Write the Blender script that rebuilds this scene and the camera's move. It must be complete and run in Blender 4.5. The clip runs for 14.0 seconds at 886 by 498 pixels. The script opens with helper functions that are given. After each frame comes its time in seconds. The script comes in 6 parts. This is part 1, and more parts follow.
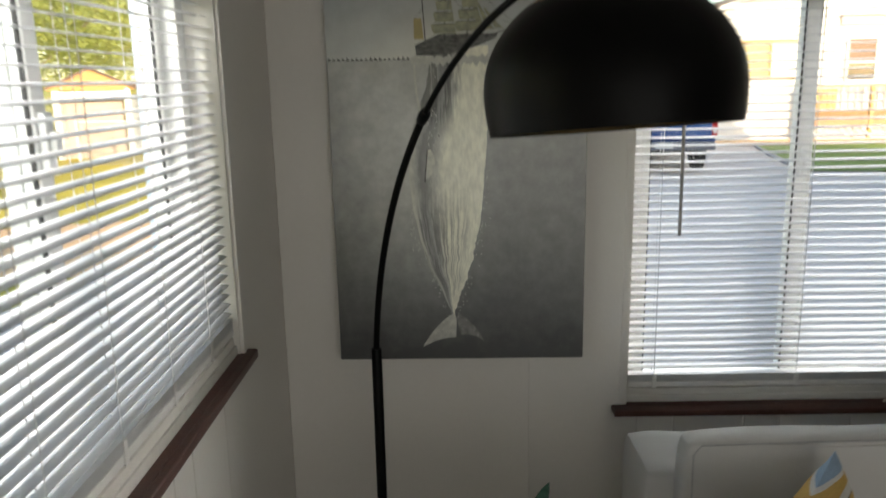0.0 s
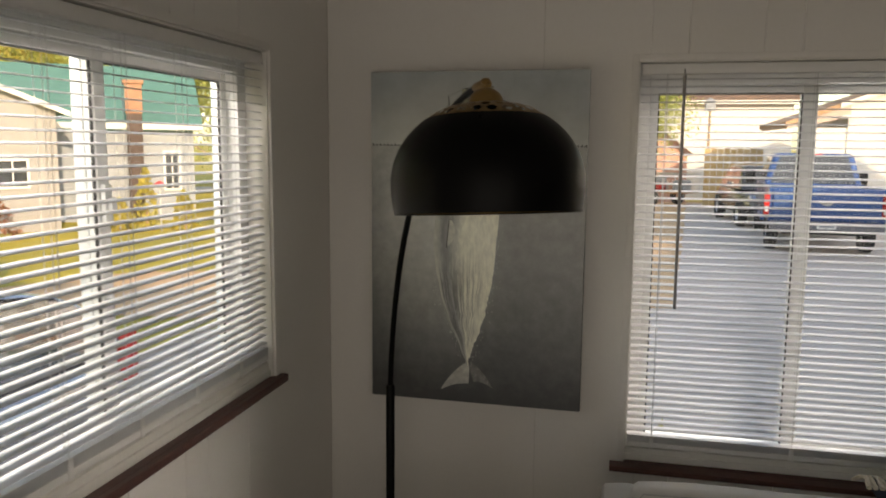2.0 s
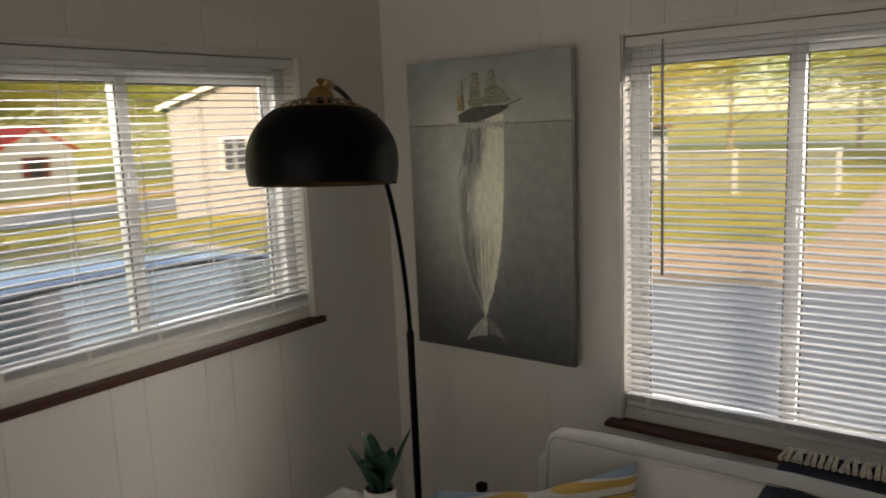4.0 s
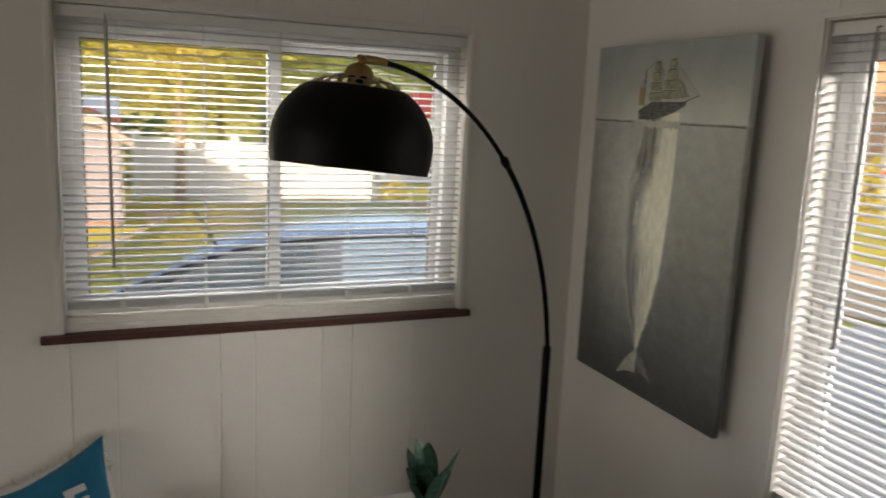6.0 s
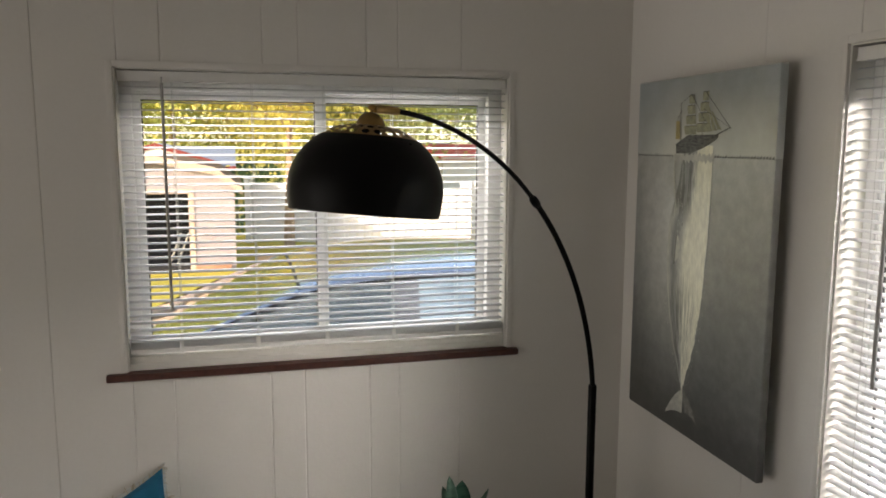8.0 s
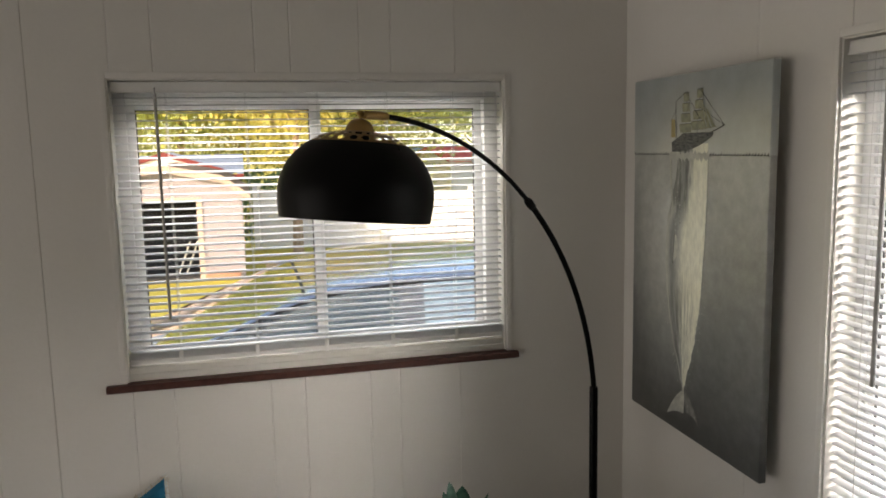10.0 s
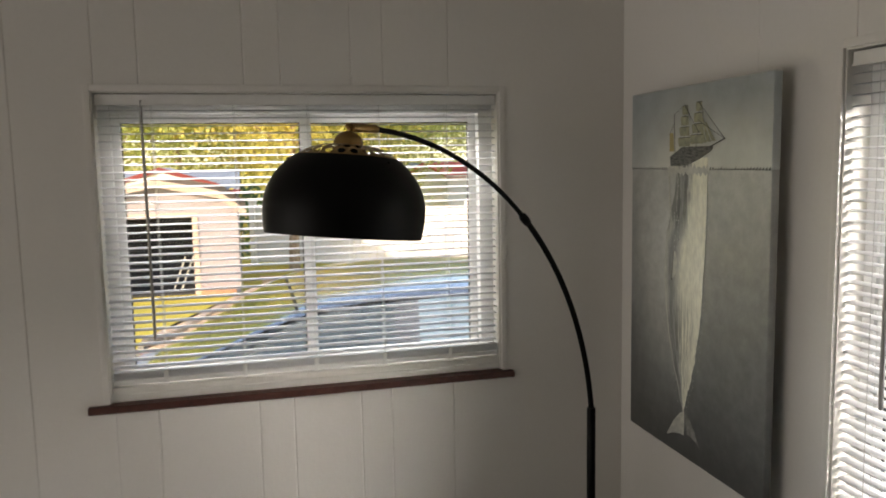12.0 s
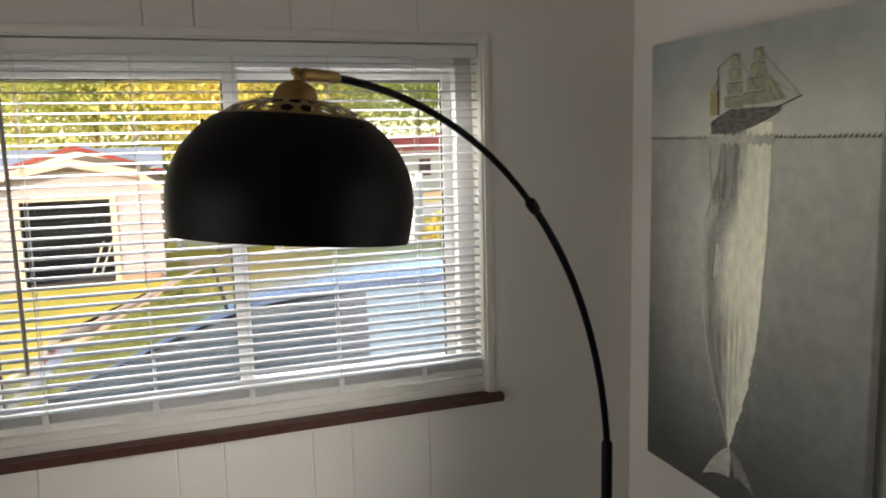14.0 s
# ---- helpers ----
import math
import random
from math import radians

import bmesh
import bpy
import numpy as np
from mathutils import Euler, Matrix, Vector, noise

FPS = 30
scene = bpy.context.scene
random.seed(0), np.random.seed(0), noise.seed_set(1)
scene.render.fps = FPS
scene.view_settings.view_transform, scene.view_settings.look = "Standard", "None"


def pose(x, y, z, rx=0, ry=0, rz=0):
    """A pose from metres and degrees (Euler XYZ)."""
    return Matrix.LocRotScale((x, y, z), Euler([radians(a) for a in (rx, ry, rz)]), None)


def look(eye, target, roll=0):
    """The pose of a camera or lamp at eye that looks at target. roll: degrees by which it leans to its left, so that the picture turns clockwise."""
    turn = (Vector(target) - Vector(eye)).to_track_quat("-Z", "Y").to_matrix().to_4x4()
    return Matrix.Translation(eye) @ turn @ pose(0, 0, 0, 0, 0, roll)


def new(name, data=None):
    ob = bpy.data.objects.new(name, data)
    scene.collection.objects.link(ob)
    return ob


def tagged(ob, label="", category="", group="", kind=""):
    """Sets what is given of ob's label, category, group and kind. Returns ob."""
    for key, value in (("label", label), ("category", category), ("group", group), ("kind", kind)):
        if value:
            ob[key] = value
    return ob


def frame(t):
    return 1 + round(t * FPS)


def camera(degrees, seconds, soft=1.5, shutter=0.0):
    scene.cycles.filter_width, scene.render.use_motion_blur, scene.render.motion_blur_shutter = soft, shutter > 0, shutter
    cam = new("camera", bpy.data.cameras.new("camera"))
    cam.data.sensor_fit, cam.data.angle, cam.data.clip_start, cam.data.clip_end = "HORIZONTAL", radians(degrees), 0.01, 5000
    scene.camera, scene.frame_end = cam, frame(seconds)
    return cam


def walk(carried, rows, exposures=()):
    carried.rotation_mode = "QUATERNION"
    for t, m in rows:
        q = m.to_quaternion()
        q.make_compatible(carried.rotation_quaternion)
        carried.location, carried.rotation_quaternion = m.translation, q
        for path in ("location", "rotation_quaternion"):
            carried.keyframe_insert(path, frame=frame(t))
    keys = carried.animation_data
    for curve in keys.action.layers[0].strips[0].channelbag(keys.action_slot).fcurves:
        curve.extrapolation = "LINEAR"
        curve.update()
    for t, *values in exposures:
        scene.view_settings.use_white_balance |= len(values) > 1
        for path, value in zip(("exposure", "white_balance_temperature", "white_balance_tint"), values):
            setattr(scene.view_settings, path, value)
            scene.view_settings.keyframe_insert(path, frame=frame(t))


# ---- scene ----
cam = camera(59.7, 14.0, 1.7, 0.65)
PATH = [
    (0, (0.421, -1.84, 1.591), (0.398, 0.113, 1.16), -1.1),
    (0.1, (0.44, -1.873, 1.605), (0.394, 0.082, 1.185), -0.85),
    (0.2, (0.465, -1.904, 1.615), (0.383, 0.052, 1.207), -0.75),
    (0.3, (0.484, -1.925, 1.625), (0.375, 0.032, 1.226), -0.7),
    (0.5, (0.528, -1.941, 1.631), (0.369, 0.013, 1.234), -0.4),
    (1, (0.701, -1.957, 1.623), (0.423, -0.025, 1.189), -0.2),
    (1.5, (0.817, -2.002, 1.623), (0.404, -0.087, 1.219), -0.3),
    (2, (0.818, -2.107, 1.632), (0.379, -0.173, 1.369), 0.5),
    (2.5, (0.927, -2.152, 1.628), (0.418, -0.233, 1.389), -0.3),
    (5, (2.06, -1.72, 1.644), (0.511, -0.507, 1.286), 0.3),
    (5.5, (2.031, -1.522, 1.646), (0.383, -0.444, 1.295), 3.2),
    (6, (2.031, -1.312, 1.648), (0.223, -0.534, 1.289), 2.6),
    (6.5, (2.079, -1.141, 1.665), (0.191, -0.571, 1.334), 1.5),
    (7, (2.122, -1.139, 1.667), (0.213, -0.616, 1.377), 1.1),
    (7.5, (2.138, -1.14, 1.671), (0.221, -0.639, 1.403), 0.6),
    (8, (2.125, -1.144, 1.665), (0.211, -0.633, 1.394), 0.2),
    (8.5, (2.115, -1.141, 1.667), (0.199, -0.631, 1.399), -0.6),
    (11, (2.132, -1.093, 1.668), (0.205, -0.624, 1.411), -1.0),
    (11.5, (2.129, -1.093, 1.667), (0.198, -0.634, 1.426), -0.7),
    (12, (2.077, -1.083, 1.664), (0.152, -0.589, 1.439), -1.1),
    (12.5, (1.949, -1.122, 1.669), (0.049, -0.536, 1.452), -0.7),
    (13, (1.81, -1.172, 1.676), (-0.055, -0.486, 1.453), 0.5),
    (13.5, (1.694, -1.113, 1.668), (-0.162, -0.411, 1.418), -0.2),
    (14, (1.594, -1.043, 1.65), (-0.273, -0.387, 1.362), -1.4),
]
EXPOSURES = [(0.0, 2.08, 7050, 9), (0.5, 1.72, 7300, 12), (1.5, 1.74, 7650, 14), (2.5, 1.58, 7950, 15), (5.0, 1.74, 7600, 14), (7.5, 2.25, 7350, 14), (12.5, 2.22, 7350, 14), (14.0, 2.38, 7200, 14)]
walk(cam, [(t, look(eye, target, roll)) for t, eye, target, roll in PATH], EXPOSURES)

# ---- world, sun, light ----
SUN_EL, SUN_ROT = 19.0, 143.5
world = bpy.data.worlds.new("world")
scene.world = world
world.use_nodes = True
wn = world.node_tree
sky = wn.nodes.new("ShaderNodeTexSky")
sky.sky_type, sky.sun_disc = "NISHITA", False
sky.sun_elevation, sky.sun_rotation = radians(SUN_EL), radians(SUN_ROT)
wn.links.new(sky.outputs[0], wn.nodes["Background"].inputs[0])
wn.nodes["Background"].inputs[1].default_value = 0.125
sun = new("sun", bpy.data.lights.new("sun", "SUN"))
sun.data.energy, sun.data.angle, sun.data.color = 1.9, radians(0.6), (1.0, 0.85, 0.66)
se, sr = radians(SUN_EL), radians(SUN_ROT)
sun.matrix_world = look((40 * math.sin(sr) * math.cos(se), 40 * math.cos(sr) * math.cos(se), 40 * math.sin(se)), (0, 0, 0))


def fill_panel(name, eye, target, w, h, watts, spread=180):
    """Adds an unseen area lamp that boosts daylight in the room."""
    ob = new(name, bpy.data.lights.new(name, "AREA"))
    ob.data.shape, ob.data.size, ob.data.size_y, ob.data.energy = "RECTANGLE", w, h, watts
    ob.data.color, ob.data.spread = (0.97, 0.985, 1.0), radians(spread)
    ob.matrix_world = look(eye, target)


# south lamp fills an invented opening; the others hang outside, above the windows
fill_panel("fill_light_south", (1.9, -5.12, 1.06), (1.9, 0, 1.06), 3.4, 1.95, 7.2)
fill_panel("fill_light_west", (-0.60, -1.02, 2.2), (0.40, -0.87, 1.7), 1.5, 0.4, 12.0)
fill_panel("fill_light_north", (1.75, 1.15, 2.65), (1.0, -0.6, 0.8), 2.0, 0.6, 2.2, 75)
fill_panel("fill_light_north_east", (6.0, 3.0, 3.4), (0.3, -0.6, 0.8), 4.0, 1.0, 30.0, 50)


# ---- materials ----
def nodes_of(name):
    m = bpy.data.materials.new(name)
    m.use_nodes = True
    t = m.node_tree
    return m, t, t.nodes["Principled BSDF"]


def mat(name, a, b=None, scale=6.0, rough=0.6, metal=0.0, bump=0.0, bscale=60.0, spec=0.5, stretch=(1, 1, 1), coords="Object", rvar=0.08, piece=0.0):
    """Two colours mixed by large stains and fine grain, uneven gloss and a fine relief."""
    m, t, p = nodes_of(name)
    b = b or tuple(c * 0.82 for c in a)
    co = t.nodes.new("ShaderNodeTexCoord")
    mp = t.nodes.new("ShaderNodeMapping")
    mp.inputs["Scale"].default_value = stretch
    t.links.new(co.outputs[coords], mp.inputs[0])
    n1, n2 = t.nodes.new("ShaderNodeTexNoise"), t.nodes.new("ShaderNodeTexNoise")
    for n, s, d in ((n1, scale, 5), (n2, bscale, 3)):
        n.inputs["Scale"].default_value, n.inputs["Detail"].default_value = s, d
        t.links.new(mp.outputs[0], n.inputs[0])
    add = t.nodes.new("ShaderNodeMath")
    add.operation = "MULTIPLY_ADD"
    add.inputs[1].default_value = 0.35
    t.links.new(n2.outputs[0], add.inputs[0])
    t.links.new(n1.outputs[0], add.inputs[2])
    ramp = t.nodes.new("ShaderNodeValToRGB")
    ramp.color_ramp.elements[0].position, ramp.color_ramp.elements[1].position = 0.45, 0.9
    ramp.color_ramp.elements[0].color, ramp.color_ramp.elements[1].color = (*b, 1), (*a, 1)
    t.links.new(add.outputs[0], ramp.inputs[0])
    colour = ramp.outputs[0]
    if piece:
        info, hsv = t.nodes.new("ShaderNodeObjectInfo"), t.nodes.new("ShaderNodeHueSaturation")
        rng = t.nodes.new("ShaderNodeMapRange")
        rng.inputs["To Min"].default_value, rng.inputs["To Max"].default_value = 1 - piece, 1 + piece
        t.links.new(info.outputs["Random"], rng.inputs[0])
        t.links.new(rng.outputs[0], hsv.inputs["Value"])
        t.links.new(colour, hsv.inputs["Color"])
        colour = hsv.outputs[0]
    t.links.new(colour, p.inputs["Base Color"])
    rr = t.nodes.new("ShaderNodeMapRange")
    rr.inputs["To Min"].default_value, rr.inputs["To Max"].default_value = max(0.02, rough - rvar), min(1, rough + rvar)
    t.links.new(n1.outputs[0], rr.inputs[0])
    t.links.new(rr.outputs[0], p.inputs["Roughness"])
    p.inputs["Metallic"].default_value, p.inputs["Specular IOR Level"].default_value = metal, spec
    if bump:
        bp = t.nodes.new("ShaderNodeBump")
        bp.inputs["Strength"].default_value, bp.inputs["Distance"].default_value = bump, 0.004
        t.links.new(n2.outputs[0], bp.inputs["Height"])
        t.links.new(bp.outputs[0], p.inputs["Normal"])
    return m


def glass_mat(name, tint=(1, 1, 1), rough=0.0):
    """Thin clear pane: straight through, with a faint mirror gloss."""
    m, t, p = nodes_of(name)
    tr, gl, mx = (t.nodes.new(k) for k in ("ShaderNodeBsdfTransparent", "ShaderNodeBsdfGlossy", "ShaderNodeMixShader"))
    tr.inputs[0].default_value = (*tint, 1)
    gl.inputs["Roughness"].default_value = rough
    mx.inputs[0].default_value = 0.025
    t.links.new(tr.outputs[0], mx.inputs[1])
    t.links.new(gl.outputs[0], mx.inputs[2])
    t.links.new(mx.outputs[0], t.nodes["Material Output"].inputs[0])
    return m


def translucent(name, a, b, scale, amount, rough=0.6):
    m = mat(name, a, b, scale, rough, coords="Object", bscale=scale * 6)
    t = m.node_tree
    p = t.nodes["Principled BSDF"]
    tl, mx = t.nodes.new("ShaderNodeBsdfTranslucent"), t.nodes.new("ShaderNodeMixShader")
    t.links.new(p.inputs["Base Color"].links[0].from_socket, tl.inputs[0])
    mx.inputs[0].default_value = amount
    t.links.new(p.outputs[0], mx.inputs[1])
    t.links.new(tl.outputs[0], mx.inputs[2])
    t.links.new(mx.outputs[0], t.nodes["Material Output"].inputs[0])
    return m


M_WALL = mat("wall_paint", (0.80, 0.775, 0.73), (0.75, 0.725, 0.68), 1.6, 0.5, bump=0.10, bscale=90, piece=0.012)
# dark tone for walls out of view, to cut bounced light
M_UNSEEN_DARK = mat("unseen_wall_dark", (0.16, 0.15, 0.13), (0.12, 0.112, 0.10), 4, 0.55, stretch=(8, 8, 1), bump=0.1)
# unseen ceiling, greyed to cut light bounced onto the upper walls
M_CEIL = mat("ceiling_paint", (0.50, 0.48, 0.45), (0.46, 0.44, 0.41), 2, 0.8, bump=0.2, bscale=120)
M_TRIM = mat("trim_paint", (0.78, 0.76, 0.71), (0.70, 0.68, 0.63), 5, 0.42, bump=0.05, bscale=80)
# floor is out of view; its pale tone bounces light onto the lower walls
M_FLOOR = mat("floor_wood", (0.72, 0.70, 0.66), (0.65, 0.63, 0.59), 3, 0.6, stretch=(1, 8, 1), bump=0.1)
M_SILL = mat("sill_stain", (0.095, 0.032, 0.022), (0.055, 0.018, 0.013), 7, 0.48, stretch=(9, 1, 9), bump=0.12, bscale=50)
M_SILL_N = mat("sill_stain_north", (0.095, 0.032, 0.022), (0.055, 0.018, 0.013), 7, 0.48, stretch=(1, 9, 9), bump=0.12, bscale=50)
M_VINYL = mat("window_vinyl", (0.84, 0.84, 0.82), (0.78, 0.78, 0.76), 8, 0.35)
M_TRACK = mat("window_seal", (0.05, 0.05, 0.05), None, 20, 0.6)
M_SLAT = translucent("blind_slat", (0.73, 0.73, 0.73), (0.68, 0.68, 0.68), 3, 0.19, 0.45)
M_RAIL = mat("blind_rail", (0.83, 0.82, 0.79), (0.77, 0.76, 0.73), 4, 0.42)
M_CORD = mat("blind_cord", (0.72, 0.72, 0.70), None, 40, 0.8)
M_WAND = mat("wand_plastic", (0.38, 0.37, 0.36), (0.30, 0.29, 0.28), 30, 0.25)
M_GLASS = glass_mat("window_glass", (0.97, 0.98, 0.98))
M_BLACK = mat("lamp_black", (0.0035, 0.0034, 0.0033), (0.0025, 0.0025, 0.0025), 30, 0.42, bump=0.02, bscale=300, spec=0.12)
M_GOLD = mat("lamp_gold", (0.38, 0.25, 0.10), (0.31, 0.20, 0.08), 20, 0.38, metal=1.0, bscale=200)
M_SOFA = mat("sofa_fabric", (0.64, 0.63, 0.61), (0.58, 0.57, 0.55), 5, 0.85, bump=0.35, bscale=420)
M_TABLE = mat("table_white", (0.72, 0.72, 0.70), (0.66, 0.66, 0.64), 4, 0.3)
M_TABLE_EDGE = mat("table_dark", (0.05, 0.045, 0.04), None, 10, 0.5)
M_POT = mat("pot_ceramic", (0.72, 0.69, 0.65), (0.66, 0.63, 0.59), 12, 0.5, bump=0.05)
M_SOIL = mat("soil", (0.05, 0.035, 0.025), (0.02, 0.015, 0.01), 60, 0.95, bump=0.8, bscale=120)
M_LEAF = mat("snake_leaf", (0.12, 0.27, 0.19), (0.02, 0.075, 0.055), 28, 0.30, stretch=(1, 1, 2.5), bump=0.1, bscale=40)
M_TEAL = mat("teal_cotton", (0.006, 0.165, 0.29), (0.004, 0.125, 0.235), 8, 0.85, bump=0.35, bscale=400)
M_WHITE = mat("white_cotton", (0.75, 0.75, 0.73), None, 14, 0.85, bump=0.3, bscale=350)
M_FUR = mat("beige_fringe", (0.70, 0.64, 0.53), (0.54, 0.48, 0.39), 60, 0.95, bump=0.6, bscale=300)
M_WOODY = mat("stretcher_wood", (0.35, 0.25, 0.15), None, 8, 0.8)
M_CARD = mat("card_brown", (0.30, 0.18, 0.10), (0.22, 0.13, 0.07), 12, 0.8)

# ---- building helpers ----
def box(x0, y0, z0, x1, y1, z1, bev=0.0, seg=2):
    bm = bmesh.new()
    bmesh.ops.create_cube(bm, size=1)
    for v in bm.verts:
        v.co = ((x0 + x1) / 2 + v.co.x * (x1 - x0), (y0 + y1) / 2 + v.co.y * (y1 - y0), (z0 + z1) / 2 + v.co.z * (z1 - z0))
    if bev:
        bmesh.ops.bevel(bm, geom=bm.edges[:], offset=bev, segments=seg, profile=0.6, affect="EDGES")
    return bm


def join(*bms):
    out = bmesh.new()
    for bm in bms:
        me = bpy.data.meshes.new("tmp")
        bm.to_mesh(me)
        out.from_mesh(me)
        bpy.data.meshes.remove(me)
        bm.free()
    return out


def moved(bm, m):
    bm.transform(m)
    return bm


def lathe(profile, seg=32, closed=False):
    """Turns (radius, height) pairs round the z axis."""
    bm = bmesh.new()
    rings = [[bm.verts.new((max(r, 1e-5) * math.cos(a), max(r, 1e-5) * math.sin(a), z)) for a in (2 * math.pi * k / seg for k in range(seg))] for r, z in profile]
    pairs = list(zip(rings, rings[1:])) + ([(rings[-1], rings[0])] if closed else [])
    for lo, hi in pairs:
        for k in range(seg):
            bm.faces.new((lo[k], lo[(k + 1) % seg], hi[(k + 1) % seg], hi[k]))
    bmesh.ops.remove_doubles(bm, verts=bm.verts, dist=2e-5)
    bmesh.ops.recalc_face_normals(bm, faces=bm.faces)
    return bm


def tube(points, radius, sides=10, cap=True):
    """A round rod along points; radius is a number or a function of 0..1."""
    pts = [Vector(p) for p in points]
    bm, rings, up = bmesh.new(), [], None
    for i, p in enumerate(pts):
        d = (pts[min(i + 1, len(pts) - 1)] - pts[max(i - 1, 0)]).normalized()
        if up is None:
            up = d.orthogonal().normalized()
        up = (up - d * up.dot(d)).normalized()
        side = d.cross(up)
        r = radius(i / (len(pts) - 1)) if callable(radius) else radius
        rings.append([bm.verts.new(p + r * (math.cos(a) * up + math.sin(a) * side)) for a in (2 * math.pi * k / sides for k in range(sides))])
    for lo, hi in zip(rings, rings[1:]):
        for k in range(sides):
            bm.faces.new((lo[k], lo[(k + 1) % sides], hi[(k + 1) % sides], hi[k]))
    if cap:
        bm.faces.new(rings[0][::-1])
        bm.faces.new(rings[-1])
    bmesh.ops.recalc_face_normals(bm, faces=bm.faces)
    return bm


def sheet(nu, nv, f):
    """A grid of points f(u, v), u and v from 0 to 1."""
    bm = bmesh.new()
    g = [[bm.verts.new(f(i / nu, j / nv)) for j in range(nv + 1)] for i in range(nu + 1)]
    for i in range(nu):
        for j in range(nv):
            bm.faces.new((g[i][j], g[i + 1][j], g[i + 1][j + 1], g[i][j + 1]))
    return bm


def prism(outline, d0, d1, axis="y"):
    """A flat outline of (a, z) pairs with depth along y, or along x."""
    bm = bmesh.new()
    put = (lambda a, z, d: (a, d, z)) if axis == "y" else (lambda a, z, d: (d, a, z))
    lo, hi = [bm.verts.new(put(a, z, d0)) for a, z in outline], [bm.verts.new(put(a, z, d1)) for a, z in outline]
    n = len(outline)
    bm.faces.new(lo), bm.faces.new(hi[::-1])
    for k in range(n):
        bm.faces.new((lo[k], lo[(k + 1) % n], hi[(k + 1) % n], hi[k]))
    bmesh.ops.recalc_face_normals(bm, faces=bm.faces)
    return bm


def cushion(x, y, z, puff=0.03, edge=0.05, n=9):
    """A soft block of that size, standing on z = 0, with bulging faces and round edges."""
    bm = bmesh.new()
    bmesh.ops.create_cube(bm, size=2)
    bmesh.ops.subdivide_edges(bm, edges=bm.edges[:], cuts=n, use_grid_fill=True)
    half = Vector((x / 2, y / 2, z / 2))
    for v in bm.verts:
        c = Vector([math.sin(q * math.pi / 2) for q in v.co])
        p = Vector((c.x * half.x, c.y * half.y, c.z * half.z))
        inner = Vector([max(-h + edge, min(h - edge, q)) for q, h in zip(p, half)])
        off = p - inner
        if off.length > 1e-6:
            p = inner + off.normalized() * min(edge, off.length)
        b = puff * (1 - c.x ** 4) * (1 - c.y ** 4) if abs(c.z) > 0.99 else puff * (1 - c.z ** 4) * ((1 - c.y ** 4) if abs(c.x) > 0.99 else (1 - c.x ** 4))
        p += off.normalized() * b if off.length > 1e-6 else Vector()
        p += 0.006 * noise.noise_vector(p * 5)
        v.co = p + Vector((0, 0, z / 2))
    bmesh.ops.recalc_face_normals(bm, faces=bm.faces)
    return bm


def mesh_of(bm, name, material, smooth=35):
    for e in bm.edges:
        if len(e.link_faces) == 2 and e.calc_face_angle(0) > radians(smooth):
            e.smooth = False
    for f in bm.faces:
        f.smooth = True
    me = bpy.data.meshes.new(name)
    bm.to_mesh(me)
    bm.free()
    me.materials.append(material)
    return me


def part(name, bm, material, parent=None, label="", smooth=35):
    ob = new(name, bm if isinstance(bm, bpy.types.Mesh) else mesh_of(bm, name, material, smooth))
    if parent:
        ob.parent = parent
    return tagged(ob, label)


def thing(name, m, label, category, group="", kind=""):
    ob = new(name)
    ob.empty_display_size = 0.1
    ob.matrix_world = m
    return tagged(ob, label, category, group, kind)


def structure(name, bm, material, label, category, m=None):
    ob = part(name, bm, material)
    if m:
        ob.matrix_world = m
    return tagged(ob, label, category, "", "structure")


# ---- room shell ----
# Along each wall: u runs to the right as seen from inside, d outwards, z up.
WEST, NORTH = pose(0, 0, 0, 0, 0, 90), pose(0, 0, 0)
ROOM_X, ROOM_Y, ROOM_Z, GROUND = 4.6, -5.2, 2.42, -0.5
WIN_W = (-1.437, -0.381, 1.061, 1.853)
WIN_N = (0.857, 1.727, 0.772, 1.857)
GROOVES_W = [-5.2, -4.42, -4.25, -4.06, -3.84, -3.66, -3.48, -3.2, -3.1, -2.92, -2.83, -2.65, -2.44, -2.26, -2.04, -1.94, -1.76, -1.618, -1.428, -1.322, -1.068, -0.976, -0.792, -0.706, -0.525, 0.0]
GROOVES_N = [0.0, 0.612, 0.885, 0.98, 1.16, 1.25, 1.43, 1.66, 1.83, 2.01, 2.1, 2.28, 2.47, 2.74, 2.92, 3.1, 3.28, 3.5, 3.77, 4.0, 4.2, 4.6]


def wall_core(u0, u1, win, d0, d1):
    a, b, c, e = win
    return join(box(u0, d0, -0.5, a, d1, ROOM_Z), box(b, d0, -0.5, u1, d1, ROOM_Z), box(a, d0, -0.5, b, d1, c), box(a, d0, e, b, d1, ROOM_Z))


wall_west = structure("wall_west", wall_core(-5.34, 0.14, WIN_W, 0.0022, 0.15), M_WALL, "white painted plank-panelled wall with a wide slider window", "wall", WEST)
wall_north = structure("wall_north", wall_core(0.0, 4.74, WIN_N, 0.0022, 0.15), M_WALL, "white painted plank-panelled wall with a tall slider window", "wall", NORTH)


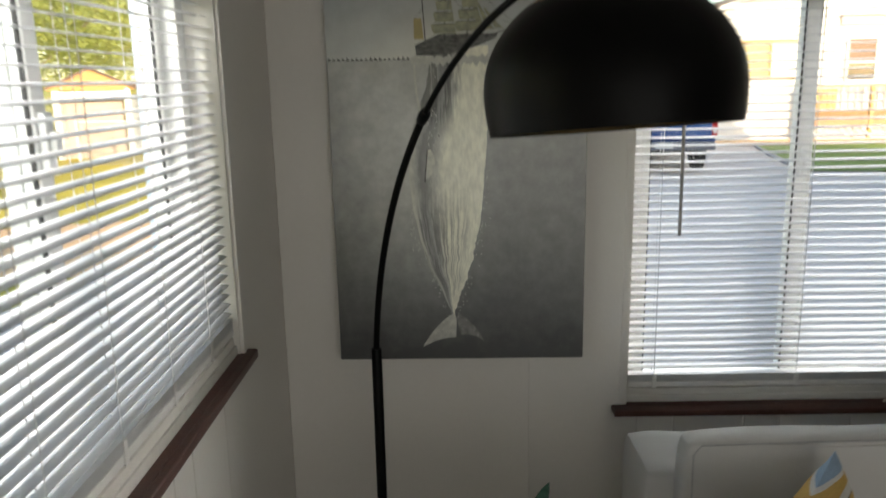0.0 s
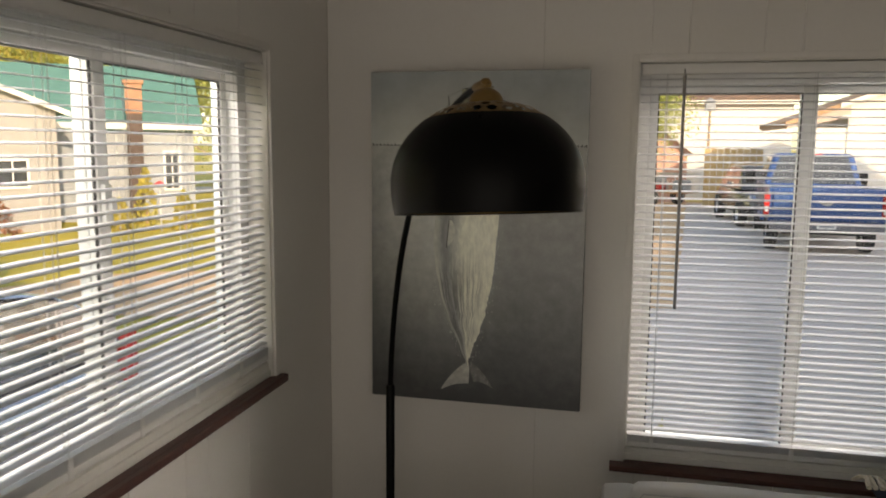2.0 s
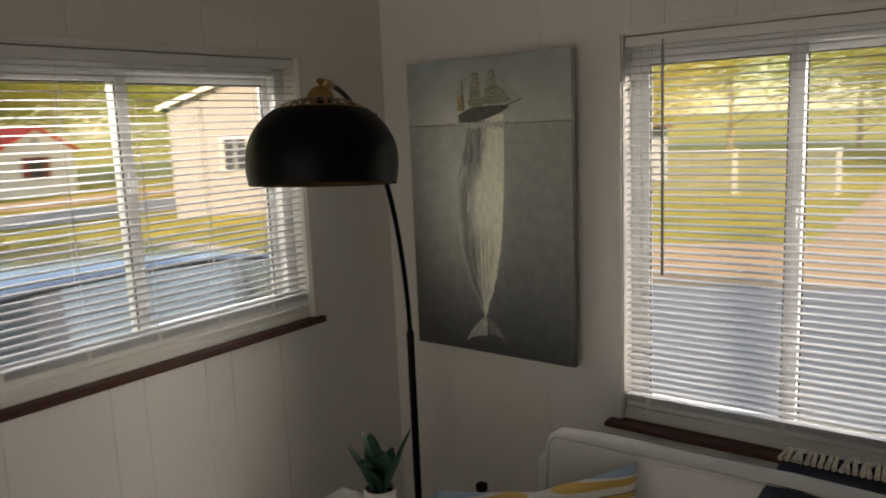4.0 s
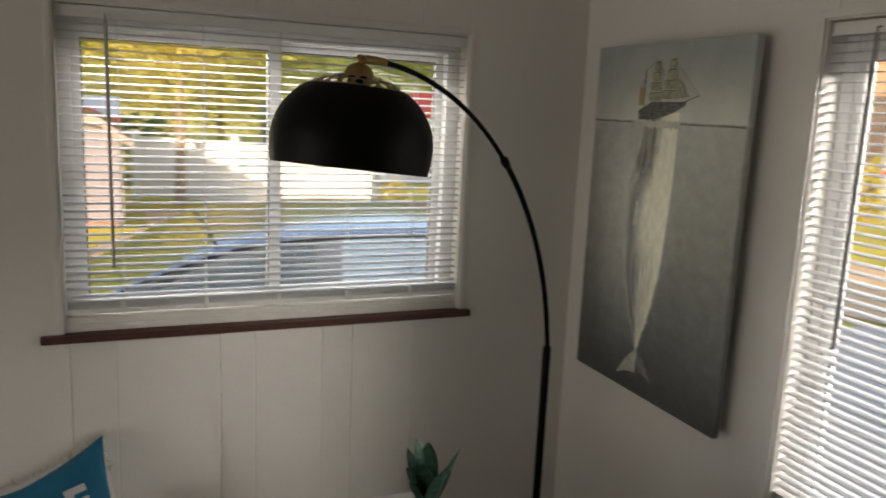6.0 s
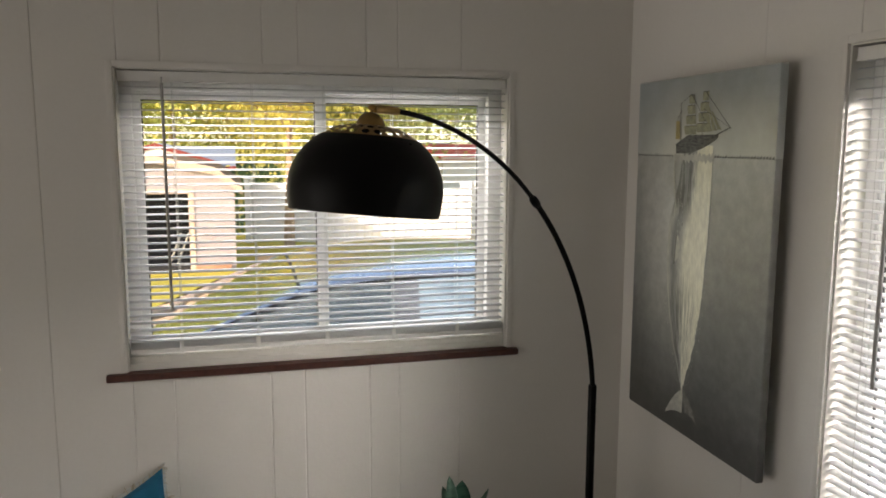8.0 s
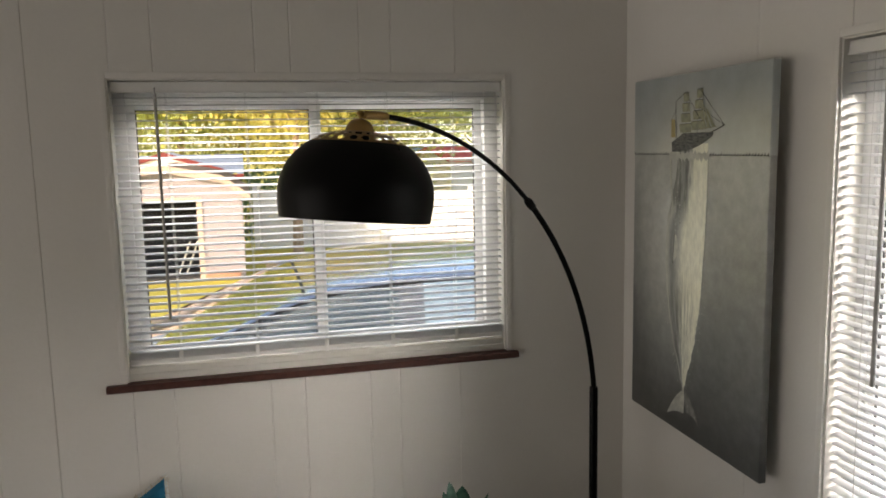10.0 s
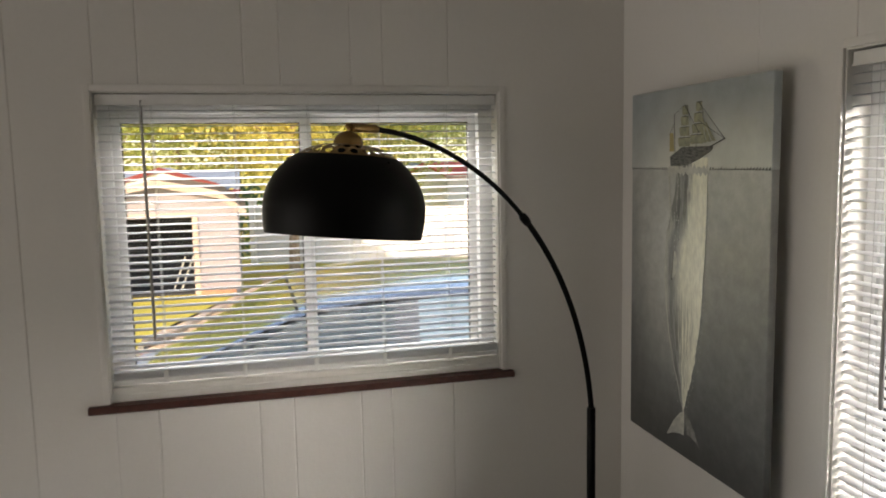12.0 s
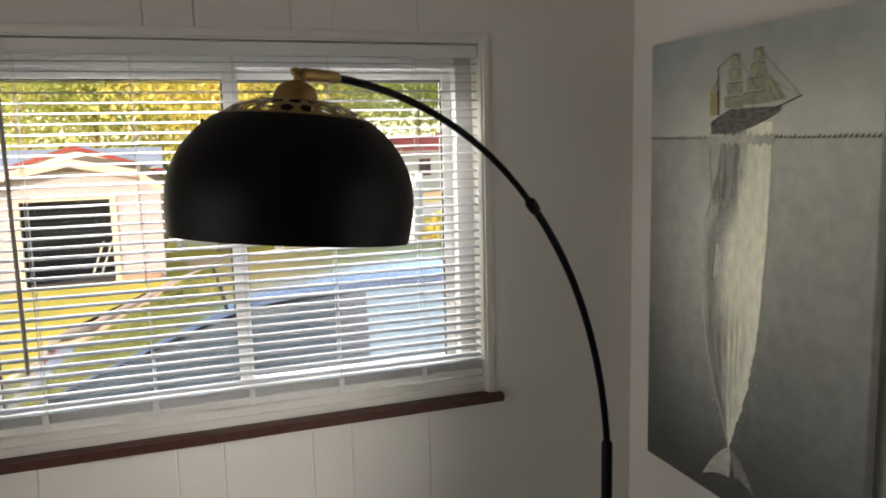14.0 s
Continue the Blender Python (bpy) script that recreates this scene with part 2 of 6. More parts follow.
def panelling(wall, grooves, win):
    """Boards with eased edges between the grooves, cut round the window."""
    a, b, c, e = win
    for g0, g1 in zip(grooves, grooves[1:]):
        u0, u1 = g0 + (0.0003 if g0 != 0 else 0.0), g1 - (0.0003 if g1 != 0 else -0.002)
        lo, hi = c - 0.004, e + 0.004
        if g1 <= a or g0 >= b:
            part("panel_board", box(u0, 0.0, 0.0, u1, 0.006, ROOM_Z, 0.0024, 1), M_WALL, wall)
        elif g0 >= a and g1 <= b:
            for z0, z1 in ((0.0, lo), (hi, ROOM_Z)):
                part("panel_board", box(u0, 0.0, z0, u1, 0.006, z1, 0.0024, 1), M_WALL, wall)
        elif g0 < a:
            part("panel_board", prism([(u0 + 0.0006, 0), (u1, 0), (u1, lo), (a - 0.001, lo), (a - 0.001, hi), (u1, hi), (u1, ROOM_Z), (u0 + 0.0006, ROOM_Z)], 0.0, 0.003), M_WALL, wall)
        else:
            part("panel_board", prism([(u0, 0), (u1 - 0.0006, 0), (u1 - 0.0006, ROOM_Z), (u0, ROOM_Z), (u0, hi), (b + 0.001, hi), (b + 0.001, lo), (u0, lo)], 0.0, 0.003), M_WALL, wall)


# these two walls are out of view; the south opening is added for a lamp
structure("wall_south", wall_core(-ROOM_X - 0.14, 0.14, (-3.62, -0.18, 0.07, 2.06), 0.0, 0.14), M_UNSEEN_DARK, "unseen dark wall with an opening added for the fill lamp", "wall", pose(0, ROOM_Y, 0, 0, 0, 180))
structure("wall_east", box(ROOM_X, ROOM_Y, -0.5, ROOM_X + 0.14, -0.001, ROOM_Z), M_UNSEEN_DARK, "unseen wall, dark to cut bounced light", "wall")
structure("floor", box(0.0, ROOM_Y, -0.12, ROOM_X, 0.0, 0.0), M_FLOOR, "unseen floor, pale to bounce light upward", "floor")
structure("ceiling", box(-0.14, ROOM_Y - 0.14, ROOM_Z, ROOM_X + 0.14, 0.15, ROOM_Z + 0.12), M_CEIL, "plain grey ceiling, out of view", "ceiling")


def window(name, m, win, mull, glass, sill, nose, sill_mat, label):
    """A vinyl slider in its reveal, with thin casing strips and a stained wooden sill."""
    a, b, c, e = win
    g0, g1, gz0, gz1 = glass
    w = tagged(structure(name, join(box(a, 0.06, c, g0 - 0.022, 0.12, e, 0.003), box(g1 + 0.022, 0.06, c, b, 0.12, e, 0.003), box(g0 - 0.022, 0.06, c, g1 + 0.022, 0.12, gz0 - 0.022, 0.003),
                                    box(g0 - 0.022, 0.06, gz1 + 0.022, g1 + 0.022, 0.12, e, 0.003)), M_VINYL, label, "window", m))
    # casing strips and the painted lining of the reveal
    t = 0.0165
    for u0, z0, u1, z1 in ((a - t, c, a, e + t), (b, c, b + t, e + t), (a, e, b, e + t)):
        part("casing", box(u0, -0.0035, z0, u1, 0.004, z1, 0.0012), M_WALL, w)
    for u0, z0, u1, z1 in ((a - 0.004, c, a + 0.004, e - 0.004), (b - 0.004, c, b + 0.004, e - 0.004), (a - 0.004, e - 0.004, b + 0.004, e + 0.004)):
        part("reveal", box(u0, 0.004, z0, u1, 0.06, z1), M_TRIM, w)
    # two sashes: one sliding in the inner track
    for s0, s1, d in ((g0 - 0.022, mull[1], 0.066), (mull[0], g1 + 0.022, 0.09)):
        f = 0.022
        i0, i1 = s0 + f, s1 - (mull[1] - mull[0] if d < 0.08 else f)
        i0 = s0 + (mull[1] - mull[0] if d > 0.08 else f)
        fr = part("sash", join(box(s0, d, gz0 - f, i0, d + 0.022, gz1 + f, 0.002), box(i1, d, gz0 - f, s1, d + 0.022, gz1 + f, 0.002),
                               box(i0, d, gz0 - f, i1, d + 0.022, gz0, 0.002), box(i0, d, gz1, i1, d + 0.022, gz1 + f, 0.002)), M_VINYL, w)
        pane = part("pane", box(i0 - 0.004, d + 0.009, gz0 - 0.004, i1 + 0.004, d + 0.012, gz1 + 0.004), M_GLASS, fr)
        pane.visible_shadow = False
        s = 0.003
        part("seal", join(box(i0, d + 0.004, gz0, i0 + s, d + 0.009, gz1), box(i1 - s, d + 0.004, gz0, i1, d + 0.009, gz1), box(i0, d + 0.004, gz1 - s, i1, d + 0.009, gz1)), M_TRACK, fr)
    mm = (mull[0] + mull[1]) / 2
    zc = (gz0 + gz1) / 2 + 0.07
    part("latch", join(box(mm - 0.010, 0.056, zc - 0.035, mm + 0.010, 0.066, zc + 0.035, 0.003), box(mm - 0.004, 0.048, zc - 0.012, mm + 0.012, 0.056, zc + 0.012, 0.003)), M_VINYL, w)
    part("sill", box(sill[0], -nose, c - (0.019 if nose < 0.03 else 0.015), sill[1], 0.0, c, 0.004, 3), sill_mat, w, "dark red-brown stained wooden sill")
    part("sill", box(a, -0.008, c - 0.004, b, 0.06, c + 0.0012), sill_mat, w)
    hgt = 0.037 if nose < 0.03 else 0.036
    part("sill_trim", join(box(a + 0.004, 0.014, c + 0.0012, b - 0.004, 0.06, c + hgt, 0.003), box(a + 0.004, 0.009, c + 0.0012, b - 0.004, 0.014, c + hgt * 0.55, 0.002)), M_TRIM, w)
    return w


window("window_1", WEST, WIN_W, (-0.928, -0.898), (-1.381, -0.446, 1.135, 1.777), (-1.489, -0.348), 0.022, M_SILL, "wide white vinyl slider window with dark stained sill")
window("window_2", NORTH, WIN_N, (1.272, 1.308), (0.912, 1.672, 0.835, 1.778), (0.82, 1.764), 0.045, M_SILL_N, "tall white vinyl slider window with dark stained sill")


def blind(m, u0, u1, ztop, zrail, wand, cords, label, tilt):
    """A mini blind: head rail, single slats on ladder cords, bottom rail with clips, and a tilt wand."""
    b = thing("window_blind", m @ Matrix.Translation(((u0 + u1) / 2, 0.026, ztop)), label, "blind", "mini blinds at the windows")
    h = (u1 - u0) / 2 - 0.004
    part("head_rail", join(box(-h, -0.014, -0.026, h, 0.014, 0.0, 0.002), box(-h, -0.016, -0.026, h, -0.0145, -0.022)), M_RAIL, b)
    pitch, zbot = 0.0193, zrail - ztop
    n = int((-zbot - 0.045) / pitch)
    width, rise = 0.025, 0.0022
    bm = bmesh.new()
    cs = [((k / 3 - 0.5) * width, rise * (1 - (k / 1.5 - 1) ** 2)) for k in range(4)]
    ring = [(y, z) for y, z in cs] + [(y, z - 0.0006) for y, z in cs[::-1]]
    ends = [[bm.verts.new((x, y, z)) for y, z in ring] for x in (-h, h)]
    for k in range(8):
        bm.faces.new((ends[0][k], ends[0][(k + 1) % 8], ends[1][(k + 1) % 8], ends[1][k]))
    bm.faces.new(ends[0][::-1]), bm.faces.new(ends[1])
    bmesh.ops.recalc_face_normals(bm, faces=bm.faces)
    me = mesh_of(bm, "slat", M_SLAT, 50)
    zs = []
    for i in range(n):
        z = -0.040 - i * pitch
        zs.append(z)
        s = part("slat", me, M_SLAT, b)
        s.matrix_basis = pose(random.uniform(-0.001, 0.001), 0, z, tilt + random.uniform(-1.5, 1.5), random.uniform(-0.06, 0.06), random.uniform(-0.05, 0.05))
    zb = zs[-1] - 0.004
    part("stacked_slats", join(*[box(-h, -0.0125, zbot + 0.016 + k * 0.0026, h, 0.0125, zbot + 0.0176 + k * 0.0026) for k in range(7)]), M_SLAT, b)
    part("bottom_rail", box(-h, -0.0135, zbot, h, 0.0135, zbot + 0.015, 0.003), M_RAIL, b)
    for c in cords:
        x = c - (u0 + u1) / 2
        part("ladder_cord", join(*[tube([(x, y, -0.026), (x, y, zbot + 0.016)], 0.0007, 5) for y in (-0.0125, 0.0125)], tube([(x + 0.004, 0, -0.026), (x + 0.004, 0, zbot + 0.016)], 0.0007, 5)), M_CORD, b)
        part("clip", join(box(x - 0.006, -0.0155, zbot + 0.002, x + 0.006, -0.0132, zbot + 0.034, 0.001), box(x - 0.006, -0.0155, zbot - 0.0015, x + 0.006, 0.0, zbot + 0.002)), M_RAIL, b)
    wx = wand[0] - (u0 + u1) / 2
    wd = part("tilt_wand", tube([(wx, -0.022, -0.03), (wx + 0.002, -0.024, wand[1] - ztop)], 0.0042, 6), M_WAND, b, "grey plastic tilt wand")
    part("hook", tube([(wx, -0.014, -0.016), (wx, -0.022, -0.016), (wx, -0.0235, -0.022), (wx, -0.022, -0.031)], 0.0018, 6), M_WAND, b)
    return b


blind(WEST, WIN_W[0] + 0.004, WIN_W[1] - 0.004, 1.8455, 1.104, (-1.322, 1.222), (-1.30, -1.10, -0.91, -0.72, -0.53), "white mini blind with open slats in the wide window", 6)
blind(NORTH, WIN_N[0] + 0.004, WIN_N[1] - 0.004, 1.8495, 0.812, (0.972, 1.208), (0.93, 1.29, 1.65), "white mini blind with open slats in the tall window", 6)

# ---- canvas print on the north wall ----
def ramp_node(t, stops):
    r = t.nodes.new("ShaderNodeValToRGB")
    for k, (pos, c) in enumerate([stops[0], stops[-1]] + list(stops[1:-1])):
        e = r.color_ramp.elements[k] if k < 2 else r.color_ramp.elements.new(pos)
        e.position, e.color = pos, (*c, 1)
    return r


def print_mat(name, axis, stops, soft, span, grain=0.5, stretch=(1, 1, 1), gscale=9.0, glow=None):
    """Ink on canvas: a ramp along one axis, broken by cloudy stains and scratches."""
    m, t, p = nodes_of(name)
    co, sep = t.nodes.new("ShaderNodeTexCoord"), t.nodes.new("ShaderNodeSeparateXYZ")
    t.links.new(co.outputs["Object"], sep.inputs[0])
    mp = t.nodes.new("ShaderNodeMapping")
    mp.inputs["Scale"].default_value = stretch
    t.links.new(co.outputs["Object"], mp.inputs[0])
    n1, n2 = t.nodes.new("ShaderNodeTexNoise"), t.nodes.new("ShaderNodeTexNoise")
    n1.inputs["Scale"].default_value, n1.inputs["Detail"].default_value, n1.inputs["Roughness"].default_value = gscale, 8, 0.65
    n2.inputs["Scale"].default_value, n2.inputs["Detail"].default_value = 700, 2
    t.links.new(mp.outputs[0], n1.inputs[0]), t.links.new(co.outputs["Object"], n2.inputs[0])
    pos = t.nodes.new("ShaderNodeMapRange")
    pos.inputs["From Min"].default_value, pos.inputs["From Max"].default_value = span
    pos.clamp = False
    t.links.new(sep.outputs[axis], pos.inputs[0])
    off = t.nodes.new("ShaderNodeMath")
    off.operation = "MULTIPLY_ADD"
    off.inputs[1].default_value = soft
    t.links.new(n1.outputs[0], off.inputs[0]), t.links.new(pos.outputs[0], off.inputs[2])
    r = ramp_node(t, stops)
    if glow:
        # a paler cloud of ink round one place, fading outwards
        cx, cz, rad, amount = glow
        dist = t.nodes.new("ShaderNodeVectorMath")
        dist.operation = "DISTANCE"
        dist.inputs[1].default_value = (cx, 0, cz)
        flat = t.nodes.new("ShaderNodeMapping")
        flat.inputs["Scale"].default_value = (1, 0, 0.55)
        dist.inputs[1].default_value = (cx, 0, cz * 0.55)
        t.links.new(co.outputs["Object"], flat.inputs[0]), t.links.new(flat.outputs[0], dist.inputs[0])
        fall = t.nodes.new("ShaderNodeMapRange")
        fall.interpolation_type = "SMOOTHSTEP"
        fall.inputs["From Min"].default_value, fall.inputs["From Max"].default_value = 0.02, rad
        fall.inputs["To Min"].default_value, fall.inputs["To Max"].default_value = amount, 0.0
        t.links.new(dist.outputs["Value"], fall.inputs[0])
        more = t.nodes.new("ShaderNodeMath")
        t.links.new(off.outputs[0], more.inputs[0]), t.links.new(fall.outputs[0], more.inputs[1])
        off = more
    t.links.new(off.outputs[0], r.inputs[0])
    hsv = t.nodes.new("ShaderNodeHueSaturation")
    val = t.nodes.new("ShaderNodeMapRange")
    val.inputs["From Min"].default_value, val.inputs["From Max"].default_value = 0.3, 0.7
    val.inputs["To Min"].default_value, val.inputs["To Max"].default_value = 1 - grain, 1 + grain
    t.links.new(n1.outputs[0], val.inputs[0])
    t.links.new(val.outputs[0], hsv.inputs["Value"]), t.links.new(r.outputs[0], hsv.inputs["Color"])
    t.links.new(hsv.outputs[0], p.inputs["Base Color"])
    p.inputs["Roughness"].default_value, p.inputs["Specular IOR Level"].default_value = 0.45, 1.0
    p.inputs["Coat Weight"].default_value, p.inputs["Coat Roughness"].default_value, p.inputs["Coat IOR"].default_value = 0.42, 0.32, 1.7
    b = t.nodes.new("ShaderNodeBump")
    b.inputs["Strength"].default_value, b.inputs["Distance"].default_value = 0.25, 0.001
    t.links.new(n2.outputs[0], b.inputs["Height"]), t.links.new(b.outputs[0], p.inputs["Normal"])
    return m


CV_W, CV_H, CV_D = 0.592, 0.914, 0.021
M_SEA = print_mat("print_sea", 2, [(0.14, (0.042, 0.045, 0.045)), (0.42, (0.175, 0.178, 0.170)), (0.74, (0.37, 0.372, 0.348)), (0.98, (0.58, 0.58, 0.54))], 0.22, (0.0, 1.1), 0.14, gscale=24.0, glow=(0.20, 0.42, 0.24, 0.36))
M_SKYP = print_mat("print_sky", 2, [(0.1, (0.66, 0.66, 0.60)), (0.4, (0.48, 0.505, 0.48)), (0.95, (0.33, 0.37, 0.375))], 0.35, (0.68, 0.93), 0.18, glow=(0.24, 0.74, 0.20, -0.35))


def whale_mat():
    """Pale belly, dark stained flank and lengthwise throat grooves, laid along the body's own width and length."""
    m, t, p = nodes_of("print_whale")
    def node(kind, **kw):
        n = t.nodes.new(kind)
        for k, v in kw.items():
            n.inputs[k.replace("_", " ")].default_value = v
        return n
    def calc(op, a, b=None, c=None):
        n = t.nodes.new("ShaderNodeMath")
        n.operation = op
        for k, v in enumerate((a, b, c)):
            if v is None:
                continue
            if isinstance(v, (int, float)):
                n.inputs[k].default_value = v
            else:
                t.links.new(v, n.inputs[k])
        return n.outputs[0]
    def smooth(v, a, b, lo=0.0, hi=1.0):
        n = t.nodes.new("ShaderNodeMapRange")
        n.interpolation_type = "SMOOTHSTEP"
        for k, x in zip(("From Min", "From Max", "To Min", "To Max"), (a, b, lo, hi)):
            n.inputs[k].default_value = x
        t.links.new(v, n.inputs[0])
        return n.outputs[0]
    uv, sep = t.nodes.new("ShaderNodeUVMap"), t.nodes.new("ShaderNodeSeparateXYZ")
    t.links.new(uv.outputs[0], sep.inputs[0])
    u, v = sep.outputs[0], sep.outputs[1]
    co = t.nodes.new("ShaderNodeTexCoord")
    def cloud(scale, stretch, detail=6.0, rough=0.65):
        mp = t.nodes.new("ShaderNodeMapping")
        mp.inputs["Scale"].default_value = stretch
        n = node("ShaderNodeTexNoise", Scale=scale, Detail=detail, Roughness=rough)
        t.links.new(co.outputs["Object"], mp.inputs[0]), t.links.new(mp.outputs[0], n.inputs[0])
        return n.outputs[0]
    big, fine, drip = cloud(16, (1, 1, 0.5)), cloud(90, (1, 1, 0.35)), cloud(60, (1, 1, 0.10))
    wide = smooth(v, 0.62, 0.86, 0.0, 0.10)
    x = calc("ADD", calc("SUBTRACT", u, wide), calc("MULTIPLY", calc("SUBTRACT", big, 0.5), 0.34))
    x = calc("ADD", x, calc("MULTIPLY", calc("SUBTRACT", fine, 0.5), 0.12))
    r = ramp_node(t, [(0.02, (0.62, 0.62, 0.54)), (0.08, (0.46, 0.46, 0.42)), (0.14, (0.26, 0.26, 0.245)), (0.26, (0.34, 0.34, 0.315)), (0.36, (0.60, 0.595, 0.52)), (0.48, (0.90, 0.885, 0.73)), (0.95, (0.98, 0.96, 0.79))])
    t.links.new(x, r.inputs[0])
    # grooves over the lower half, fading out upwards and towards the edges
    lay = t.nodes.new("ShaderNodeCombineXYZ")
    t.links.new(calc("MULTIPLY", u, 30.0), lay.inputs[0]), t.links.new(calc("MULTIPLY", v, 4.5), lay.inputs[1])
    wave = node("ShaderNodeTexNoise", Scale=1.0, Detail=2.5, Roughness=0.55)
    t.links.new(lay.outputs[0], wave.inputs[0])
    groove = calc("MULTIPLY", smooth(wave.outputs[0], 0.44, 0.60), smooth(v, 0.30, 0.56, 1.0, 0.0))
    groove = calc("MULTIPLY", groove, smooth(v, 0.03, 0.14))
    groove = calc("MULTIPLY", groove, smooth(calc("ADD", calc("MULTIPLY", u, 0.8), calc("MULTIPLY", drip, 0.5)), 0.66, 1.05, 1.0, 0.12))
    # long dark drips on the head and specks of foam
    stain = calc("MULTIPLY", smooth(drip, 0.45, 0.58), smooth(v, 0.66, 0.80))
    stain = calc("MULTIPLY", stain, smooth(u, 0.40, 0.62, 1.0, 0.05))
    shade = calc("MULTIPLY", calc("MULTIPLY", smooth(u, 0.18, 0.42, 1.0, 0.0), smooth(v, 0.40, 0.60)), smooth(big, 0.36, 0.60, 0.25, 0.75))
    groove = calc("ADD", groove, calc("MULTIPLY", shade, 0.5))
    dark = calc("SUBTRACT", 1.0, calc("ADD", calc("MULTIPLY", groove, 0.62), calc("MULTIPLY", stain, 0.72)))
    light = calc("MULTIPLY", calc("MAXIMUM", dark, 0.25), smooth(fine, 0.30, 0.70, 0.86, 1.08))
    hsv = t.nodes.new("ShaderNodeHueSaturation")
    t.links.new(light, hsv.inputs["Value"]), t.links.new(r.outputs[0], hsv.inputs["Color"])
    t.links.new(hsv.outputs[0], p.inputs["Base Color"])
    p.inputs["Roughness"].default_value, p.inputs["Specular IOR Level"].default_value = 0.45, 0.9
    p.inputs["Coat Weight"].default_value, p.inputs["Coat Roughness"].default_value, p.inputs["Coat IOR"].default_value = 0.42, 0.32, 1.7
    return m


M_WHALE = whale_mat()
M_TAIL = print_mat("print_tail", 2, [(0.15, (0.22, 0.225, 0.21)), (0.5, (0.40, 0.405, 0.37)), (0.95, (0.60, 0.60, 0.52))], 0.5, (0.0, 0.14), 0.3, (1, 1, 1), 40.0)
M_MIST = mat("print_mist", (0.66, 0.655, 0.58), (0.50, 0.50, 0.46), 50, 0.5)
M_PALE = mat("print_pale", (0.74, 0.73, 0.62), (0.50, 0.50, 0.45), 70, 0.5)
M_FLANK = mat("print_flank", (0.34, 0.34, 0.31), (0.14, 0.14, 0.135), 70, 0.5)
M_INK = mat("print_ink", (0.05, 0.05, 0.047), (0.09, 0.09, 0.085), 60, 0.6)
M_HULL = mat("print_hull", (0.20, 0.20, 0.19), (0.06, 0.06, 0.058), 60, 0.6, stretch=(1, 1, 4))
M_SAIL = mat("print_sail", (0.46, 0.46, 0.31), (0.24, 0.25, 0.20), 70, 0.6)
M_SAIL_Y = mat("print_sail_yellow", (0.52, 0.42, 0.18), (0.38, 0.32, 0.16), 40, 0.6)
M_FOAM = mat("print_foam", (0.66, 0.66, 0.60), (0.48, 0.49, 0.45), 50, 0.6)

canvas = thing("canvas_print", pose(0.144, -0.046, 0.92, 0, 0, -0.8), "grey canvas print of a white whale hanging under a sailing ship", "picture")
part("canvas", box(0, 0, 0, CV_W, CV_D - 0.002, CV_H, 0.004, 3), M_SEA, canvas)
part("stretcher", box(0.06, CV_D - 0.003, 0.06, CV_W - 0.08, 0.046, CV_H - 0.06), M_WOODY, canvas)
part("printed_sky", join(box(0.0, -0.0006, 0.715, CV_W, 0.003, CV_H - 0.003, 0.0005, 1), box(CV_W - 0.003, 0.002, 0.715, CV_W + 0.0006, CV_D - 0.003, CV_H - 0.004, 0.0005, 1)), M_SKYP, canvas)


def spline(knots, x):
    """Smooth value between (x, y) knots."""
    for (x0, y0), (x1, y1) in zip(knots, knots[1:]):
        if x <= x1:
            f = (x - x0) / (x1 - x0)
            f = f * f * (3 - 2 * f) * 0.5 + f * 0.5
            return y0 + (y1 - y0) * f
    return knots[-1][1]


def decal(name, f0, f1, z0, z1, layer, material, n=40, across=3):
    """A printed shape between two edges, a hair above the canvas."""
    bm = sheet(across, n, lambda u, v: (f0(z0 + (z1 - z0) * v) * (1 - u) + f1(z0 + (z1 - z0) * v) * u, -0.0006 * layer, z0 + (z1 - z0) * v))
    bmesh.ops.recalc_face_normals(bm, faces=bm.faces)
    if sum(f.normal.y for f in bm.faces) > 0:
        bmesh.ops.reverse_faces(bm, faces=bm.faces[:])
    layer_uv = bm.loops.layers.uv.new("UVMap")
    for f in bm.faces:
        for lp in f.loops:
            z = lp.vert.co.z
            a, b = f0(z), f1(z)
            lp[layer_uv].uv = ((lp.vert.co.x - a) / max(1e-5, b - a), (z - z0) / (z1 - z0))
    return part(name, bm, material, canvas)


BACK = [(0.115, 0.276), (0.16, 0.258), (0.24, 0.220), (0.31, 0.199), (0.38, 0.186), (0.45, 0.180), (0.54, 0.185), (0.60, 0.205), (0.66, 0.226), (0.74, 0.238)]
BELLY = [(0.115, 0.284), (0.16, 0.297), (0.20, 0.314), (0.26, 0.331), (0.34, 0.346), (0.43, 0.354), (0.53, 0.362), (0.64, 0.366), (0.74, 0.366)]
# the belly's edge is scalloped towards the tail
def belly(z):
    wob = 0.004 * abs(math.sin(z * 130 + 2 * math.sin(z * 40))) * (1 if z < 0.30 else max(0.0, 1 - (z - 0.30) / 0.06))
    return spline(BELLY, z) - wob + 0.0016 * noise.noise(Vector((0, 0, z * 60)))


decal("whale_body", lambda z: spline(BACK, z) + 0.0014 * noise.noise(Vector((3, 0, z * 70))), belly, 0.105, 0.742, 2, M_WHALE, 120, 10)
